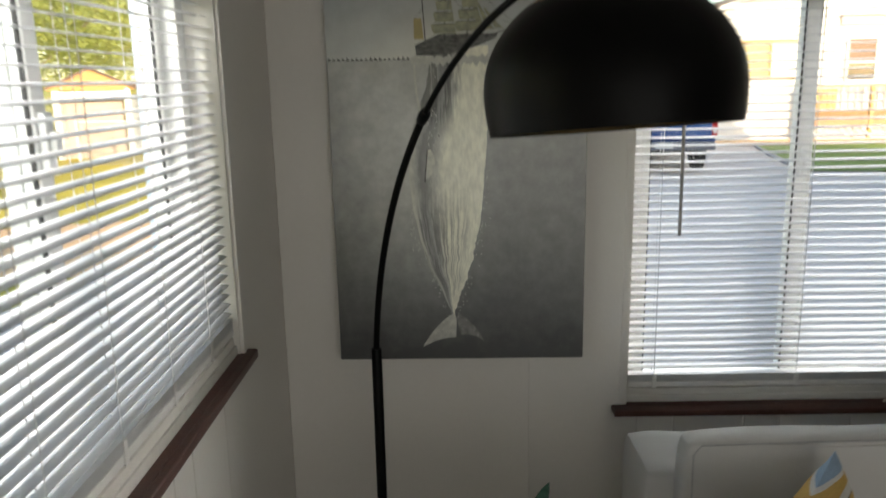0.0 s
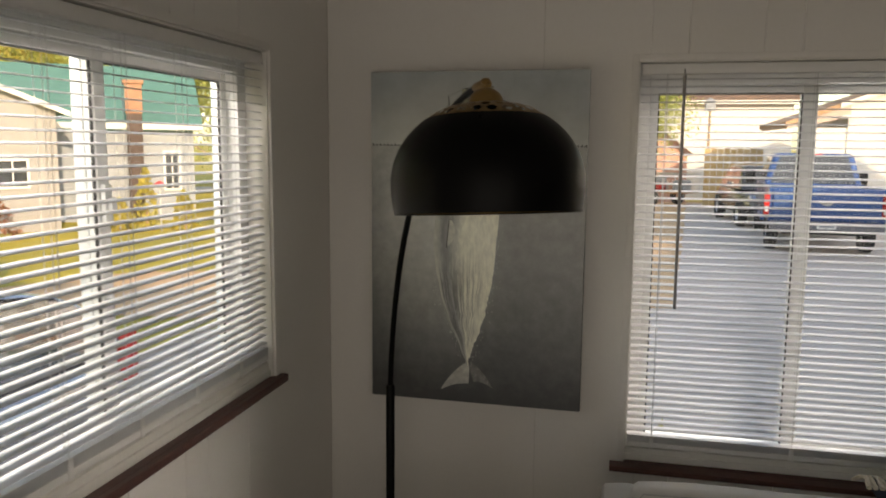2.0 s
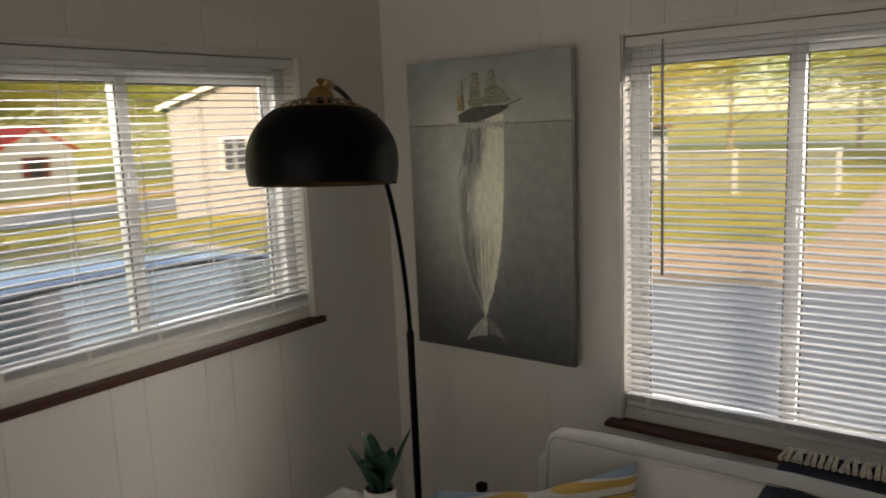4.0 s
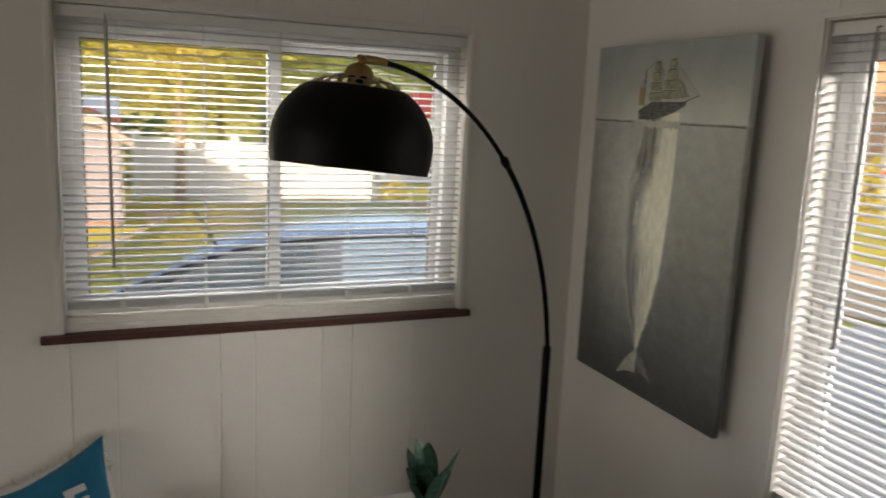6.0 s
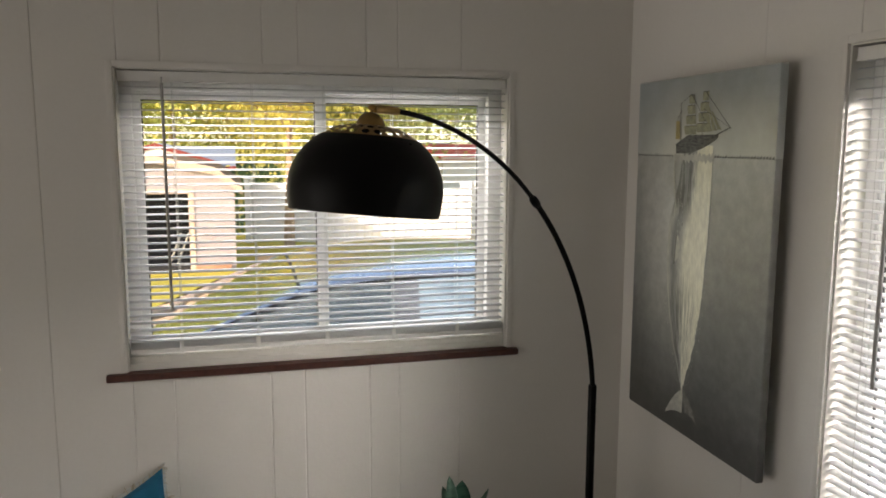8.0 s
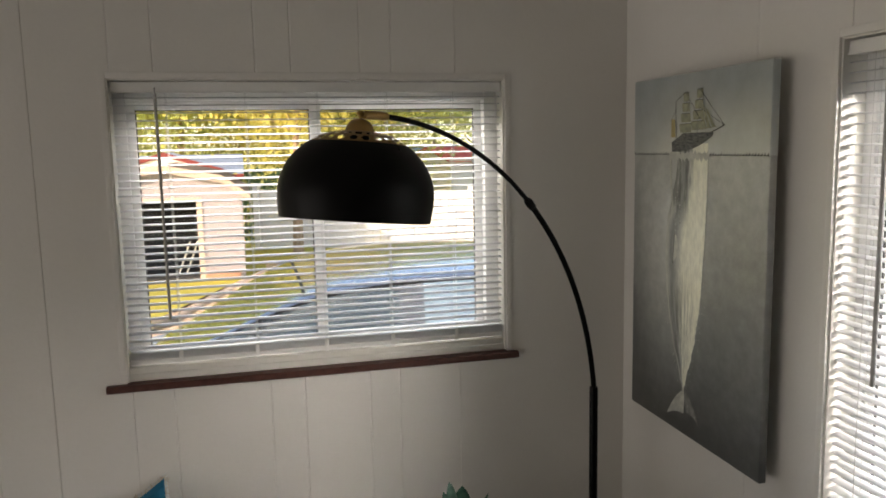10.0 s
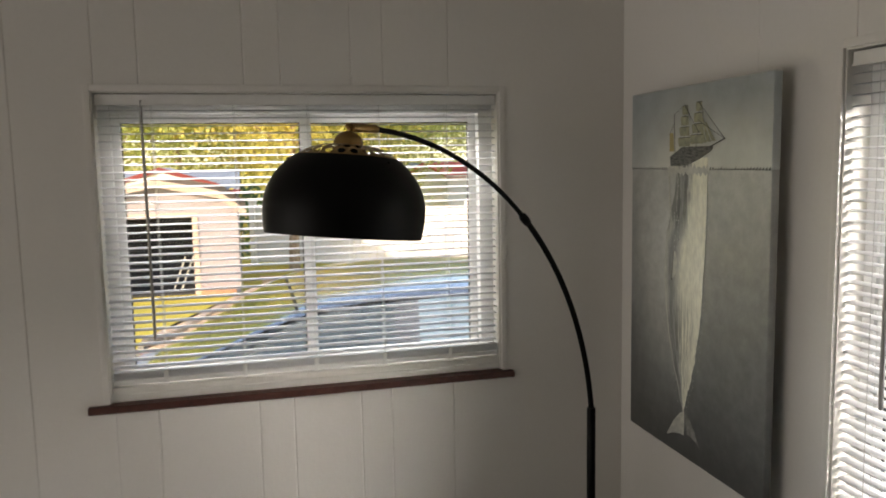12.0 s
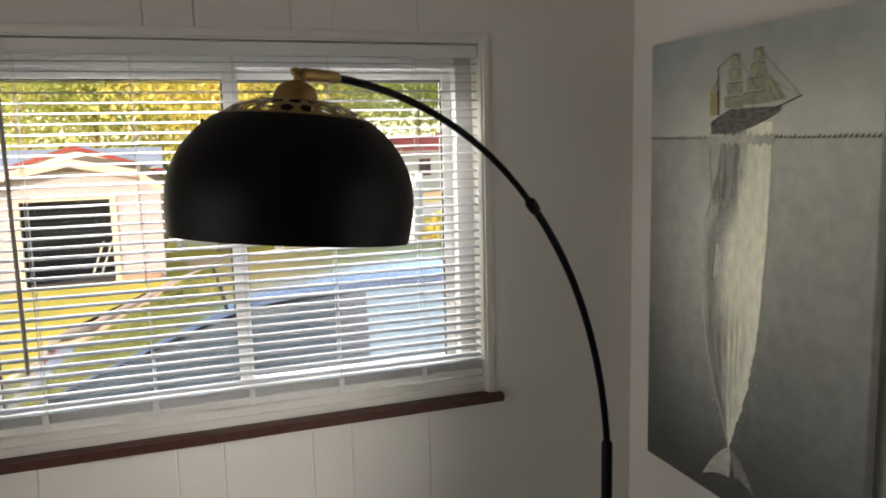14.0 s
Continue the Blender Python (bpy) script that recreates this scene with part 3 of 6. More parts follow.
# flukes: two lobes curving out and down from the tail stock
for side, tip, heel, mid in ((-1, (0.203, 0.032), (0.284, 0.056), (0.236, 0.092)), (1, (0.352, 0.046), (0.297, 0.062), (0.334, 0.088))):
    bm, n, rows = bmesh.new(), 18, []
    for k in range(n + 1):
        f = k / n
        up = Vector((0.286 + 0.005 * side, 0.118)) * (1 - f) ** 2 + Vector(mid) * 2 * f * (1 - f) + Vector(tip) * f * f
        lo = Vector((0.286, 0.100)).lerp(Vector(heel), min(1, 3 * f)) if f < 1 / 3 else Vector(heel) * (1 - (1.5 * f - 0.5)) + Vector(tip) * (1.5 * f - 0.5)
        sag = 0.006 * math.sin(math.pi * max(0, 1.5 * f - 0.5))
        rows.append([bm.verts.new((up.x, -0.0012 if side < 0 else -0.0009, up.y)), bm.verts.new((lo.x, -0.0012 if side < 0 else -0.0009, lo.y + sag))])
    for a, b in zip(rows, rows[1:]):
        bm.faces.new((a[0], b[0], b[1], a[1]) if side < 0 else (a[0], a[1], b[1], b[0]))
    bmesh.ops.recalc_face_normals(bm, faces=bm.faces)
    part("fluke", bm, M_TAIL if side < 0 else M_FLANK, canvas)
decal("flipper", lambda z: 0.219 + 0.10 * (z - 0.445), lambda z: 0.221 + 0.10 * (z - 0.445) + 0.017 * math.sin(math.pi * min(1, (z - 0.44) / 0.075)) ** 0.8, 0.443, 0.512, 3, M_PALE, 14, 2)
decal("flipper_shade", lambda z: 0.2165 + 0.10 * (z - 0.445), lambda z: 0.2195 + 0.10 * (z - 0.445), 0.437, 0.512, 2.9, M_INK, 10, 1)
decal("whale_eye", lambda z: 0.2490, lambda z: 0.2535, 0.538, 0.549, 4, M_FOAM, 3, 1)
decal("whale_eye", lambda z: 0.2500, lambda z: 0.2525, 0.540, 0.546, 5, M_INK, 3, 1)
decal("ship_hull", lambda z: 0.204 + 0.05 * max(0, (z - 0.745) / 0.02) - 0.004 * (z - 0.725) / 0.03, lambda z: 0.24 + 0.146 * min(1, max(0, (z - 0.722)) / 0.038) ** 0.55, 0.722, 0.768, 3, M_HULL, 14, 10)
for u, z0, z1, lean in ((0.225, 0.755, 0.848, -0.06), (0.268, 0.757, 0.868, 0.02), (0.318, 0.762, 0.872, 0.12)):
    decal("mast", lambda z: u + lean * (z - z0) - 0.0012, lambda z: u + lean * (z - z0) + 0.0012, z0, z1, 4, M_INK, 6, 1)
    if u > 0.23:
        for k in range(4):
            w, zz = 0.024 - 0.004 * k, z0 + 0.012 + 0.025 * k
            decal("sail", lambda z: u + lean * (z - z0) - w * (1 + 0.25 * math.sin(80 * (z - zz))), lambda z: u + lean * (z - z0) + w * (1.1 - 8 * (z - zz)), zz, zz + 0.021, 4.5, M_SAIL, 6, 3)
            decal("yard", lambda z: u + lean * (z - z0) - w, lambda z: u + lean * (z - z0) + w, zz + 0.0205, zz + 0.022, 5, M_INK, 1, 1)
decal("sail", lambda z: 0.200, lambda z: 0.2215 - 0.10 * (z - 0.76), 0.758, 0.803, 4.5, M_SAIL_Y, 4, 2)
for k in range(3):
    foot, head = 0.352 + 0.022 * k, 0.334 + 0.004 * k
    decal("jib", lambda z: foot - 0.012 + (head - foot + 0.010) * (z - 0.775) / 0.07, lambda z: foot + 0.010 + (head - foot - 0.008) * ((z - 0.775) / 0.07) ** 0.8 if z > 0.775 else foot + 0.010, 0.775 + 0.002 * k, 0.846 - 0.012 * k, 4.2 + 0.3 * k, M_SAIL, 8, 2)
part("bowsprit", tube([(0.375, -0.003, 0.766), (0.432, -0.003, 0.783)], 0.0011, 5), M_INK, canvas)
for a, b in (((0.432, 0.783), (0.33, 0.868)), ((0.43, 0.783), (0.322, 0.83)), ((0.22, 0.846), (0.268, 0.868)), ((0.268, 0.866), (0.33, 0.80)), ((0.20, 0.80), (0.224, 0.83))):
    part("rigging", tube([(a[0], -0.003, a[1]), (b[0], -0.003, b[1])], 0.0004, 4), M_INK, canvas)
for k in range(26):
    u, zz = 0.196 + 0.0068 * k, 0.712 + 0.004 * math.sin(2.3 * k)
    hgt = 0.006 + 0.005 * abs(math.sin(1.7 * k + 0.5))
    decal("mist", lambda z: u - 0.007 * math.sin(math.pi * (z - zz + hgt) / (2 * hgt)), lambda z: u + 0.007 * math.sin(math.pi * (z - zz + hgt) / (2 * hgt)), zz - hgt, zz + hgt, 2.4 + 0.02 * k, M_MIST, 6, 2)
# torn edge of the water, spray, and the hanging chain
bm = bmesh.new()
for k in range(56):
    u = 0.003 + k * 0.0105
    if 0.19 < u < 0.37:
        continue
    hgt = 0.005 + 0.004 * random.random()
    lean = -0.004 if u < 0.3 else 0.003
    bm.faces.new([bm.verts.new(p) for p in ((u, -0.0014, 0.7135), (u + 0.0094, -0.0014, 0.7135), (u + 0.0062 + lean, -0.0014, 0.7135 + hgt))])
tagged(part("wave_crest", bm, M_HULL, canvas), "", "", "", "stuff")
for k in range(22):
    z = 0.700 - 0.0052 * k
    part("chain_link", moved(lathe([(0.0010, -0.0003), (0.0027, -0.0003), (0.0027, 0.0003), (0.0010, 0.0003)], 8, True), pose(0.199 + 0.000028 * k * k, -0.0018, z, 90) @ Matrix.Diagonal((1, 1.1, 1, 1))), M_PALE, canvas)
bm = bmesh.new()
for k in range(260):
    z = random.uniform(0.06, 0.62)
    edge = spline(BACK, z) - abs(random.gauss(0.006, 0.008)) if random.random() < 0.6 else spline(BELLY, z) + abs(random.gauss(0.004, 0.008))
    if random.random() < 0.25:
        edge, z = random.uniform(0.225, 0.25), random.uniform(0.42, 0.72)
    r = random.uniform(0.0006, 0.0016)
    bm.faces.new([bm.verts.new((edge + r * math.cos(a), -0.0020, z + 1.6 * r * math.sin(a))) for a in (5.2, 3.9, 2.6, 1.3, 0.0)])
tagged(part("spray", bm, M_FOAM, canvas), "", "", "", "stuff")

# ---- arc floor lamp ----
POLE = Vector((0.25, -0.217, 0))
OUT = Vector((0.359, -0.661, 0)).normalized()
TIP_R, COLLAR_Z = 0.752, 1.009
lamp = thing("arc_floor_lamp", Matrix.Translation(POLE), "black metal arc floor lamp with dome shade and gold top", "floor lamp")
part("base", lathe([(0, 0), (0.15, 0), (0.155, 0.006), (0.155, 0.03), (0.15, 0.036), (0.02, 0.04), (0.016, 0.055), (0, 0.055)], 48), M_BLACK, lamp)
part("pole", lathe([(0, 0.04), (0.0115, 0.04), (0.0115, COLLAR_Z - 0.004), (0.0105, COLLAR_Z), (0, COLLAR_Z)], 20), M_BLACK, lamp)
part("ring", lathe([(0.0115, 0.54), (0.0122, 0.542), (0.0122, 0.552), (0.0115, 0.554)], 20), M_BLACK, lamp)


def arc(f):
    p = [Vector((0, 0)), Vector((0.05, 0.42)), Vector((0.40, 0.722)), Vector((TIP_R, 0.722))]
    q = (1 - f) ** 3 * p[0] + 3 * f * (1 - f) ** 2 * p[1] + 3 * f * f * (1 - f) * p[2] + f ** 3 * p[3]
    return OUT * q.x + Vector((0, 0, COLLAR_Z + q.y))


F_J = 0.497
part("arm", tube([arc(F_J * k / 24) for k in range(-1, 25)], 0.0072, 12), M_BLACK, lamp)
part("arm", tube([arc(F_J + (0.955 - F_J) * k / 24) for k in range(25)], 0.0056, 12), M_BLACK, lamp)
part("joint", tube([arc(F_J + d) for d in (-0.012, -0.010, 0.004, 0.010, 0.013)], lambda f: 0.0086 + 0.002 * math.sin(math.pi * f), 14), M_BLACK, lamp)
part("sleeve", tube([arc(f) for f in (0.945, 0.948, 0.97, 0.996, 0.9995)], lambda f: 0.0085 if 0.01 < f < 0.99 else 0.0075, 16), M_GOLD, lamp, "brushed gold sleeve")
# the shade hangs at the tip, leaning a little towards the pole
AXIS = Vector((0.357, -0.667, 0))
lean_axis = Vector((0.88, 0.48, 0)).normalized()
hang = Matrix.Translation(AXIS + Vector((0, 0, 1.732))) @ Matrix.Rotation(radians(-6.0), 4, lean_axis)
part("hinge", moved(join(lathe([(0, -0.012), (0.0034, -0.012), (0.0034, -0.003), (0.006, -0.002), (0.0085, 0.002), (0.006, 0.0065), (0, 0.008)], 16)), hang), M_GOLD, lamp, "small gold hinge")
RIM, BLK, RMAX = -0.205, -0.058, 0.153


def dome(z):
    """Radius of the shade at height z under the hinge."""
    zc, h = -0.157, 0.129
    f = (z - zc) / h
    return RMAX * math.sqrt(max(0, 1 - f ** 2)) if z > zc else RMAX * (1 - 15 * (zc - z) ** 2)


prof = [(dome(RIM + (BLK - RIM) * k / 22), RIM + (BLK - RIM) * k / 22) for k in range(23)]
shade = part("shade", moved(lathe(prof + [(r - 0.0016, z) for r, z in prof[::-1]], 72, True), hang), M_BLACK, lamp, "matt black metal dome shade")
part("lining", moved(lathe([(r - 0.0022, z + 0.0008) for r, z in prof], 72), hang), M_GOLD, lamp, "gold inside of the shade")
part("rim_edge", moved(lathe([(prof[0][0] - 0.0022, RIM - 0.0006), (prof[0][0] + 0.0004, RIM - 0.0006), (prof[0][0] + 0.0004, RIM + 0.0016), (prof[0][0] - 0.0022, RIM + 0.0016)], 72, True), hang), M_BLACK, lamp)


def pierced_top():
    """The gold crown with two staggered rows of round holes, left open in the sheet."""
    bm = bmesh.new()
    r0, r1 = dome(BLK) - 0.001, 0.026
    def at(a, q):
        r = r0 + (r1 - r0) * q
        z = BLK + 0.024 * (1 - (1 - q) ** 2.3)
        return (r * math.cos(a), r * math.sin(a), z)
    holes = [(2 * math.pi * (k + 0.5 * row) / cnt, q, rad) for row, (cnt, q, rad) in enumerate(((24, 0.15, 0.0074), (20, 0.42, 0.0070), (15, 0.69, 0.0058))) for k in range(cnt)]
    verts = {}
    def keep(a, q):
        r = r0 + (r1 - r0) * q
        for ha, hq, rad in holes:
            hr = r0 + (r1 - r0) * hq
            if math.hypot(r * math.cos(a) - hr * math.cos(ha), r * math.sin(a) - hr * math.sin(ha)) < rad:
                return False
        return True
    seg, rows = 264, 40
    for i in range(seg):
        for j in range(rows):
            if keep(2 * math.pi * (i + 0.5) / seg, (j + 0.5) / rows):
                vs = []
                for di, dj in ((0, 0), (1, 0), (1, 1), (0, 1)):
                    key = ((i + di) % seg, j + dj)
                    if key not in verts:
                        verts[key] = bm.verts.new(at(2 * math.pi * key[0] / seg, key[1] / rows))
                    vs.append(verts[key])
                bm.faces.new(vs)
    bmesh.ops.recalc_face_normals(bm, faces=bm.faces)
    return bm


part("pierced_crown", moved(pierced_top(), hang), M_GOLD, lamp, "gold crown pierced with round holes", 60)
part("cap", moved(lathe([(0.0268, -0.035), (0.0285, -0.034), (0.0280, -0.031)] + [(0.0275 * math.cos(a), -0.032 + 0.0245 * math.sin(a)) for a in (0.1, 0.3, 0.5, 0.7, 0.95, 1.2, 1.4, 1.55)], 40), hang), M_GOLD, lamp, "gold dome cap")
for a in (0.6, 2.7, 4.8):
    part("screw", moved(lathe([(0, 0.0), (0.0032, 0.0), (0.0026, 0.0022), (0, 0.003)], 12), hang @ Matrix.Rotation(a, 4, "Z") @ Matrix.Translation((dome(BLK - 0.010), 0, BLK - 0.010)) @ Matrix.Rotation(radians(55), 4, "Y")), M_BLACK, lamp)
part("socket", moved(lathe([(0, -0.03), (0.02, -0.03), (0.02, -0.085), (0.014, -0.09), (0, -0.09)], 20), hang), M_BLACK, lamp)
part("bulb", moved(lathe([(0, -0.088), (0.012, -0.09), (0.014, -0.11), (0.026, -0.135), (0.029, -0.155), (0.022, -0.176), (0, -0.186)], 24), hang), mat("bulb_frost", (0.8, 0.79, 0.75), None, 10, 0.4), lamp)

# ---- sofa under the north window ----
sofa = thing("sofa", pose(0.80, -0.20, 0), "light grey fabric sofa with piped cushions below the window", "sofa")
SW = 2.1
part("base", moved(cushion(SW, 0.86, 0.20, 0.0, 0.03, 5), pose(SW / 2, -0.43, 0.10)), M_SOFA, sofa)
part("back_frame", moved(cushion(SW, 0.20, 0.695, 0.004, 0.022, 9), pose(SW / 2 + 0.005, -0.115, 0.112)), M_SOFA, sofa)
for x in (0.06, SW - 0.06):
    part("arm", moved(cushion(0.11, 0.80, 0.45, 0.008, 0.05, 7), pose(x, -0.46, 0.13)), M_SOFA, sofa)
for k in range(2):
    w = (SW - 0.36) / 2
    x = 0.18 + w * (k + 0.5)
    part("seat_cushion", moved(cushion(w - 0.01, 0.68, 0.17, 0.02, 0.045, 8), pose(x, -0.53, 0.29)), M_SOFA, sofa)
    bc = part("back_cushion", moved(cushion(w + (0.10 if k == 0 else 0.0), 0.078, 0.49, 0.012, 0.020, 12), pose(x - (0.06 if k == 0 else 0), -0.268, 0.406, -4)), M_SOFA, sofa)
    wl = w + (0.10 if k == 0 else 0.0)
    m = pose(x - (0.06 if k == 0 else 0), -0.268, 0.420, -4)
    part("piping", moved(tube([(-wl / 2 - 0.002, -0.030, 0.02), (-wl / 2 + 0.004, -0.036, 0.25), (-wl / 2 + 0.010, -0.034, 0.452), (-wl / 2 + 0.024, -0.035, 0.472), (-wl / 4, -0.037, 0.4775), (0, -0.038, 0.478), (wl / 4, -0.037, 0.4775), (wl / 2 - 0.030, -0.035, 0.472)], 0.0018, 6), m), mat("piping_grey", (0.48, 0.48, 0.48), None, 30, 0.8), bc)
for x, y in ((0.08, -0.08), (SW - 0.08, -0.08), (0.08, -0.8), (SW - 0.08, -0.8)):
    part("leg", moved(lathe([(0, 0), (0.016, 0), (0.024, 0.11), (0, 0.11)], 12), pose(x, y, 0)), M_TABLE_EDGE, sofa)


def stripes(name, scale, stops, axis="Z"):
    m, t, p = nodes_of(name)
    co, sep = t.nodes.new("ShaderNodeTexCoord"), t.nodes.new("ShaderNodeSeparateXYZ")
    t.links.new(co.outputs["Object"], sep.inputs[0])
    mr = t.nodes.new("ShaderNodeMapRange")
    mr.inputs["From Min"].default_value, mr.inputs["From Max"].default_value = scale
    t.links.new(sep.outputs[axis], mr.inputs[0])
    r = ramp_node(t, stops)
    r.color_ramp.interpolation = "CONSTANT"
    t.links.new(mr.outputs[0], r.inputs[0])
    n = t.nodes.new("ShaderNodeTexNoise")
    n.inputs["Scale"].default_value = 260
    t.links.new(co.outputs["Object"], n.inputs[0])
    mx = t.nodes.new("ShaderNodeHueSaturation")
    val = t.nodes.new("ShaderNodeMapRange")
    val.inputs["To Min"].default_value, val.inputs["To Max"].default_value = 0.75, 1.2
    t.links.new(n.outputs[0], val.inputs[0]), t.links.new(val.outputs[0], mx.inputs["Value"]), t.links.new(r.outputs[0], mx.inputs["Color"])
    t.links.new(mx.outputs[0], p.inputs["Base Color"])
    p.inputs["Roughness"].default_value = 0.9
    b = t.nodes.new("ShaderNodeBump")
    b.inputs["Strength"].default_value, b.inputs["Distance"].default_value = 0.3, 0.002
    t.links.new(n.outputs[0], b.inputs["Height"]), t.links.new(b.outputs[0], p.inputs["Normal"])
    return m


def pillow(side, thick, ears=0.10, dent=0.0):
    """A square cushion standing in the xz plane with drawn-out corners; its lower edge at z = 0."""
    def face(sign):
        def f(u, v):
            a, b = 2 * u - 1, 2 * v - 1
            pull = 1 - ears * (1 - abs(a) ** 1.6) * abs(b) ** 6
            pull2 = 1 - ears * (1 - abs(b) ** 1.6) * abs(a) ** 6
            h = thick / 2 * ((1 - a ** 4) * (1 - b ** 4)) ** 0.55
            top = dent * math.exp(-(a / 0.18) ** 2) * max(0, b) ** 3
            z = side / 2 * (1 + b * pull) - top
            return (side / 2 * a * pull2, sign * h + 0.004 * noise.noise(Vector((a * 3, b * 3, sign))), z)
        return f
    bm = join(sheet(22, 22, face(1)), sheet(22, 22, face(-1)))
    bmesh.ops.remove_doubles(bm, verts=bm.verts, dist=0.0085)
    bmesh.ops.recalc_face_normals(bm, faces=bm.faces)
    return bm


BL, YE, WH, DK = (0.30, 0.42, 0.55), (0.62, 0.40, 0.11), (0.70, 0.68, 0.62), (0.07, 0.09, 0.13)
M_STRIPE = stripes("striped_cotton", (0.0, 0.45), [(0.0, BL), (0.10, YE), (0.22, WH), (0.30, DK), (0.315, YE), (0.42, WH), (0.46, BL), (0.56, WH), (0.60, YE), (0.70, WH), (0.735, DK), (0.745, WH), (0.80, YE), (0.845, WH), (0.86, YE), (0.885, DK), (0.89, WH), (0.915, YE), (0.945, WH), (0.952, BL)])
striped = thing("striped_pillow", pose(1.035, -0.74, 0.462, 0, 0, 48.8) @ pose(0, 0, 0, -10), "blue, yellow and white striped pillow leaning in the sofa corner", "pillow")
part("cover", pillow(0.45, 0.12, 0.13, 0.012), M_STRIPE, striped)

# ---- woven throw hanging over the sofa back ----
throw = thing("throw_blanket", pose(1.375, -0.30, 0.825), "dark woven throw with cream fringe draped over the sofa back", "blanket")
M_THROW = stripes("woven_throw", (-0.4, 0.05), [(0.0, (0.10, 0.12, 0.16)), (0.15, (0.45, 0.45, 0.44)), (0.3, (0.08, 0.10, 0.14)), (0.5, (0.40, 0.42, 0.44)), (0.62, (0.07, 0.08, 0.11)), (0.80, (0.40, 0.42, 0.46)), (0.93, (0.05, 0.06, 0.09))])


def drape(u, v):
    s = -0.05 + 0.45 * v
    z, y = 0.075, -0.02 - s
    if s > 0.19:
        z, y = 0.073 - (s - 0.19) * 0.98, -0.24 - 0.20 * (s - 0.19)
    return (0.55 * u + 0.004 * noise.noise(Vector((u * 9, v * 9, 3))), y, z + 0.006 * noise.noise(Vector((u * 7, v * 7, 0))))


bm = sheet(24, 26, drape)
bmesh.ops.solidify(bm, geom=bm.faces[:], thickness=0.008)
part("cloth", bm, M_THROW, throw)
bm = []
for k in range(42):
    x = -0.004 + 0.013 * k
    bm.append(tube([(x, -0.05, 0.082), (x + random.uniform(-0.008, 0.008), -0.01, 0.088), (x + random.uniform(-0.012, 0.012), 0.03, 0.076), (x + random.uniform(-0.014, 0.014), 0.055, 0.055)], lambda f: 0.006 * (1 - 0.5 * f), 5))
tagged(part("fringe", join(*bm), M_FUR, throw, "cream wool fringe"), "", "", "", "stuff")

# ---- side table with plant ----
TZ = 0.66
table = thing("side_table", pose(0.292, -0.875, 0), "small white side table with dark edge and legs", "side table")
part("tabletop", box(0, 0, TZ - 0.022, 0.46, 0.285, TZ, 0.003), M_TABLE, table)
part("apron", box(0.008, 0.008, TZ - 0.09, 0.452, 0.277, TZ - 0.022, 0.002), M_TABLE_EDGE, table)
for x, y in ((0.012, 0.012), (0.418, 0.012), (0.012, 0.243), (0.418, 0.243)):
    part("leg", box(x, y, 0, x + 0.03, y + 0.03, TZ - 0.09, 0.002), M_TABLE_EDGE, table)

plant = thing("potted_snake_plant", pose(0.505, -0.668, TZ), "small snake plant in a cream ceramic pot on the side table", "plant")
part("pot", lathe([(0, 0), (0.035, 0), (0.0395, 0.004), (0.041, 0.03), (0.041, 0.084), (0.0395, 0.0865), (0.0365, 0.0865), (0.0355, 0.082), (0.0355, 0.07)], 40), M_POT, plant)
part("soil", moved(sheet(14, 14, lambda u, v: (0.0352 * (2 * u - 1) * math.sqrt(1 - (2 * v - 1) ** 2 / 2), 0.0352 * (2 * v - 1) * math.sqrt(1 - (2 * u - 1) ** 2 / 2), 0.071 + 0.004 * noise.noise(Vector((u * 9, v * 9, 0))))), pose(0, 0, 0)), M_SOIL, plant)


def leaf(length, width, lean, turn, curl):
    def f(u, v):
        a = 2 * u - 1
        w = width * (0.62 + 1.10 * v) * (1 - v ** 3.2) ** 0.8 if v < 0.999 else 0.0004
        out = lean * v ** 1.3 * length + 0.010
        return (a * w * 0.5, out + curl * (1 - a * a) * w * 0.4, length * v * math.cos(lean * 0.5) )
    bm = sheet(6, 16, f)
    bmesh.ops.solidify(bm, geom=bm.faces[:], thickness=0.0016)
    bm.transform(Matrix.Rotation(turn, 4, "Z") @ Matrix.Rotation(random.uniform(-0.15, 0.15), 4, "Y"))
    return moved(bm, pose(0, 0, 0.068))


for length, width, lean, turn, curl in ((0.168, 0.042, 0.16, 2.2, -0.5), (0.185, 0.036, 0.42, -0.95, 0.5), (0.150, 0.046, 0.22, 1.2, 0.4), (0.135, 0.042, 0.46, -1.4, 0.6), (0.125, 0.030, 0.62, 1.9, 0.5),
                                        (0.115, 0.044, 0.34, 3.3, -0.6), (0.135, 0.046, 0.24, -2.4, -0.6), (0.09, 0.042, 0.5, -2.9, -0.7), (0.105, 0.038, 0.5, 0.1, 0.5)):
    part("leaf", leaf(length, width, lean, turn, curl), M_LEAF, plant)
box_thing = thing("cardboard_coaster", pose(0.50, -0.79, TZ, 0, 0, 20), "brown square coaster lying on the side table", "coaster")
part("card", box(-0.05, -0.05, 0, 0.05, 0.05, 0.006, 0.002), M_CARD, box_thing)
mug = thing("white_dish", pose(0.43, -0.80, TZ), "small white dish on the side table", "dish")
part("bowl", lathe([(0, 0), (0.022, 0), (0.03, 0.006), (0.034, 0.012), (0.032, 0.0125), (0.027, 0.008), (0, 0.004)], 28), M_TABLE, mug)
plug = thing("wall_plug", pose(0.362, 0, 0.41), "black power plug in a white wall outlet", "plug")
part("outlet_plate", box(-0.036, -0.005, -0.058, 0.036, 0.0, 0.058, 0.002), M_RAIL, plug)
part("plug_body", box(-0.016, -0.034, 0.012, 0.016, -0.004, 0.042, 0.006), M_BLACK, plug)
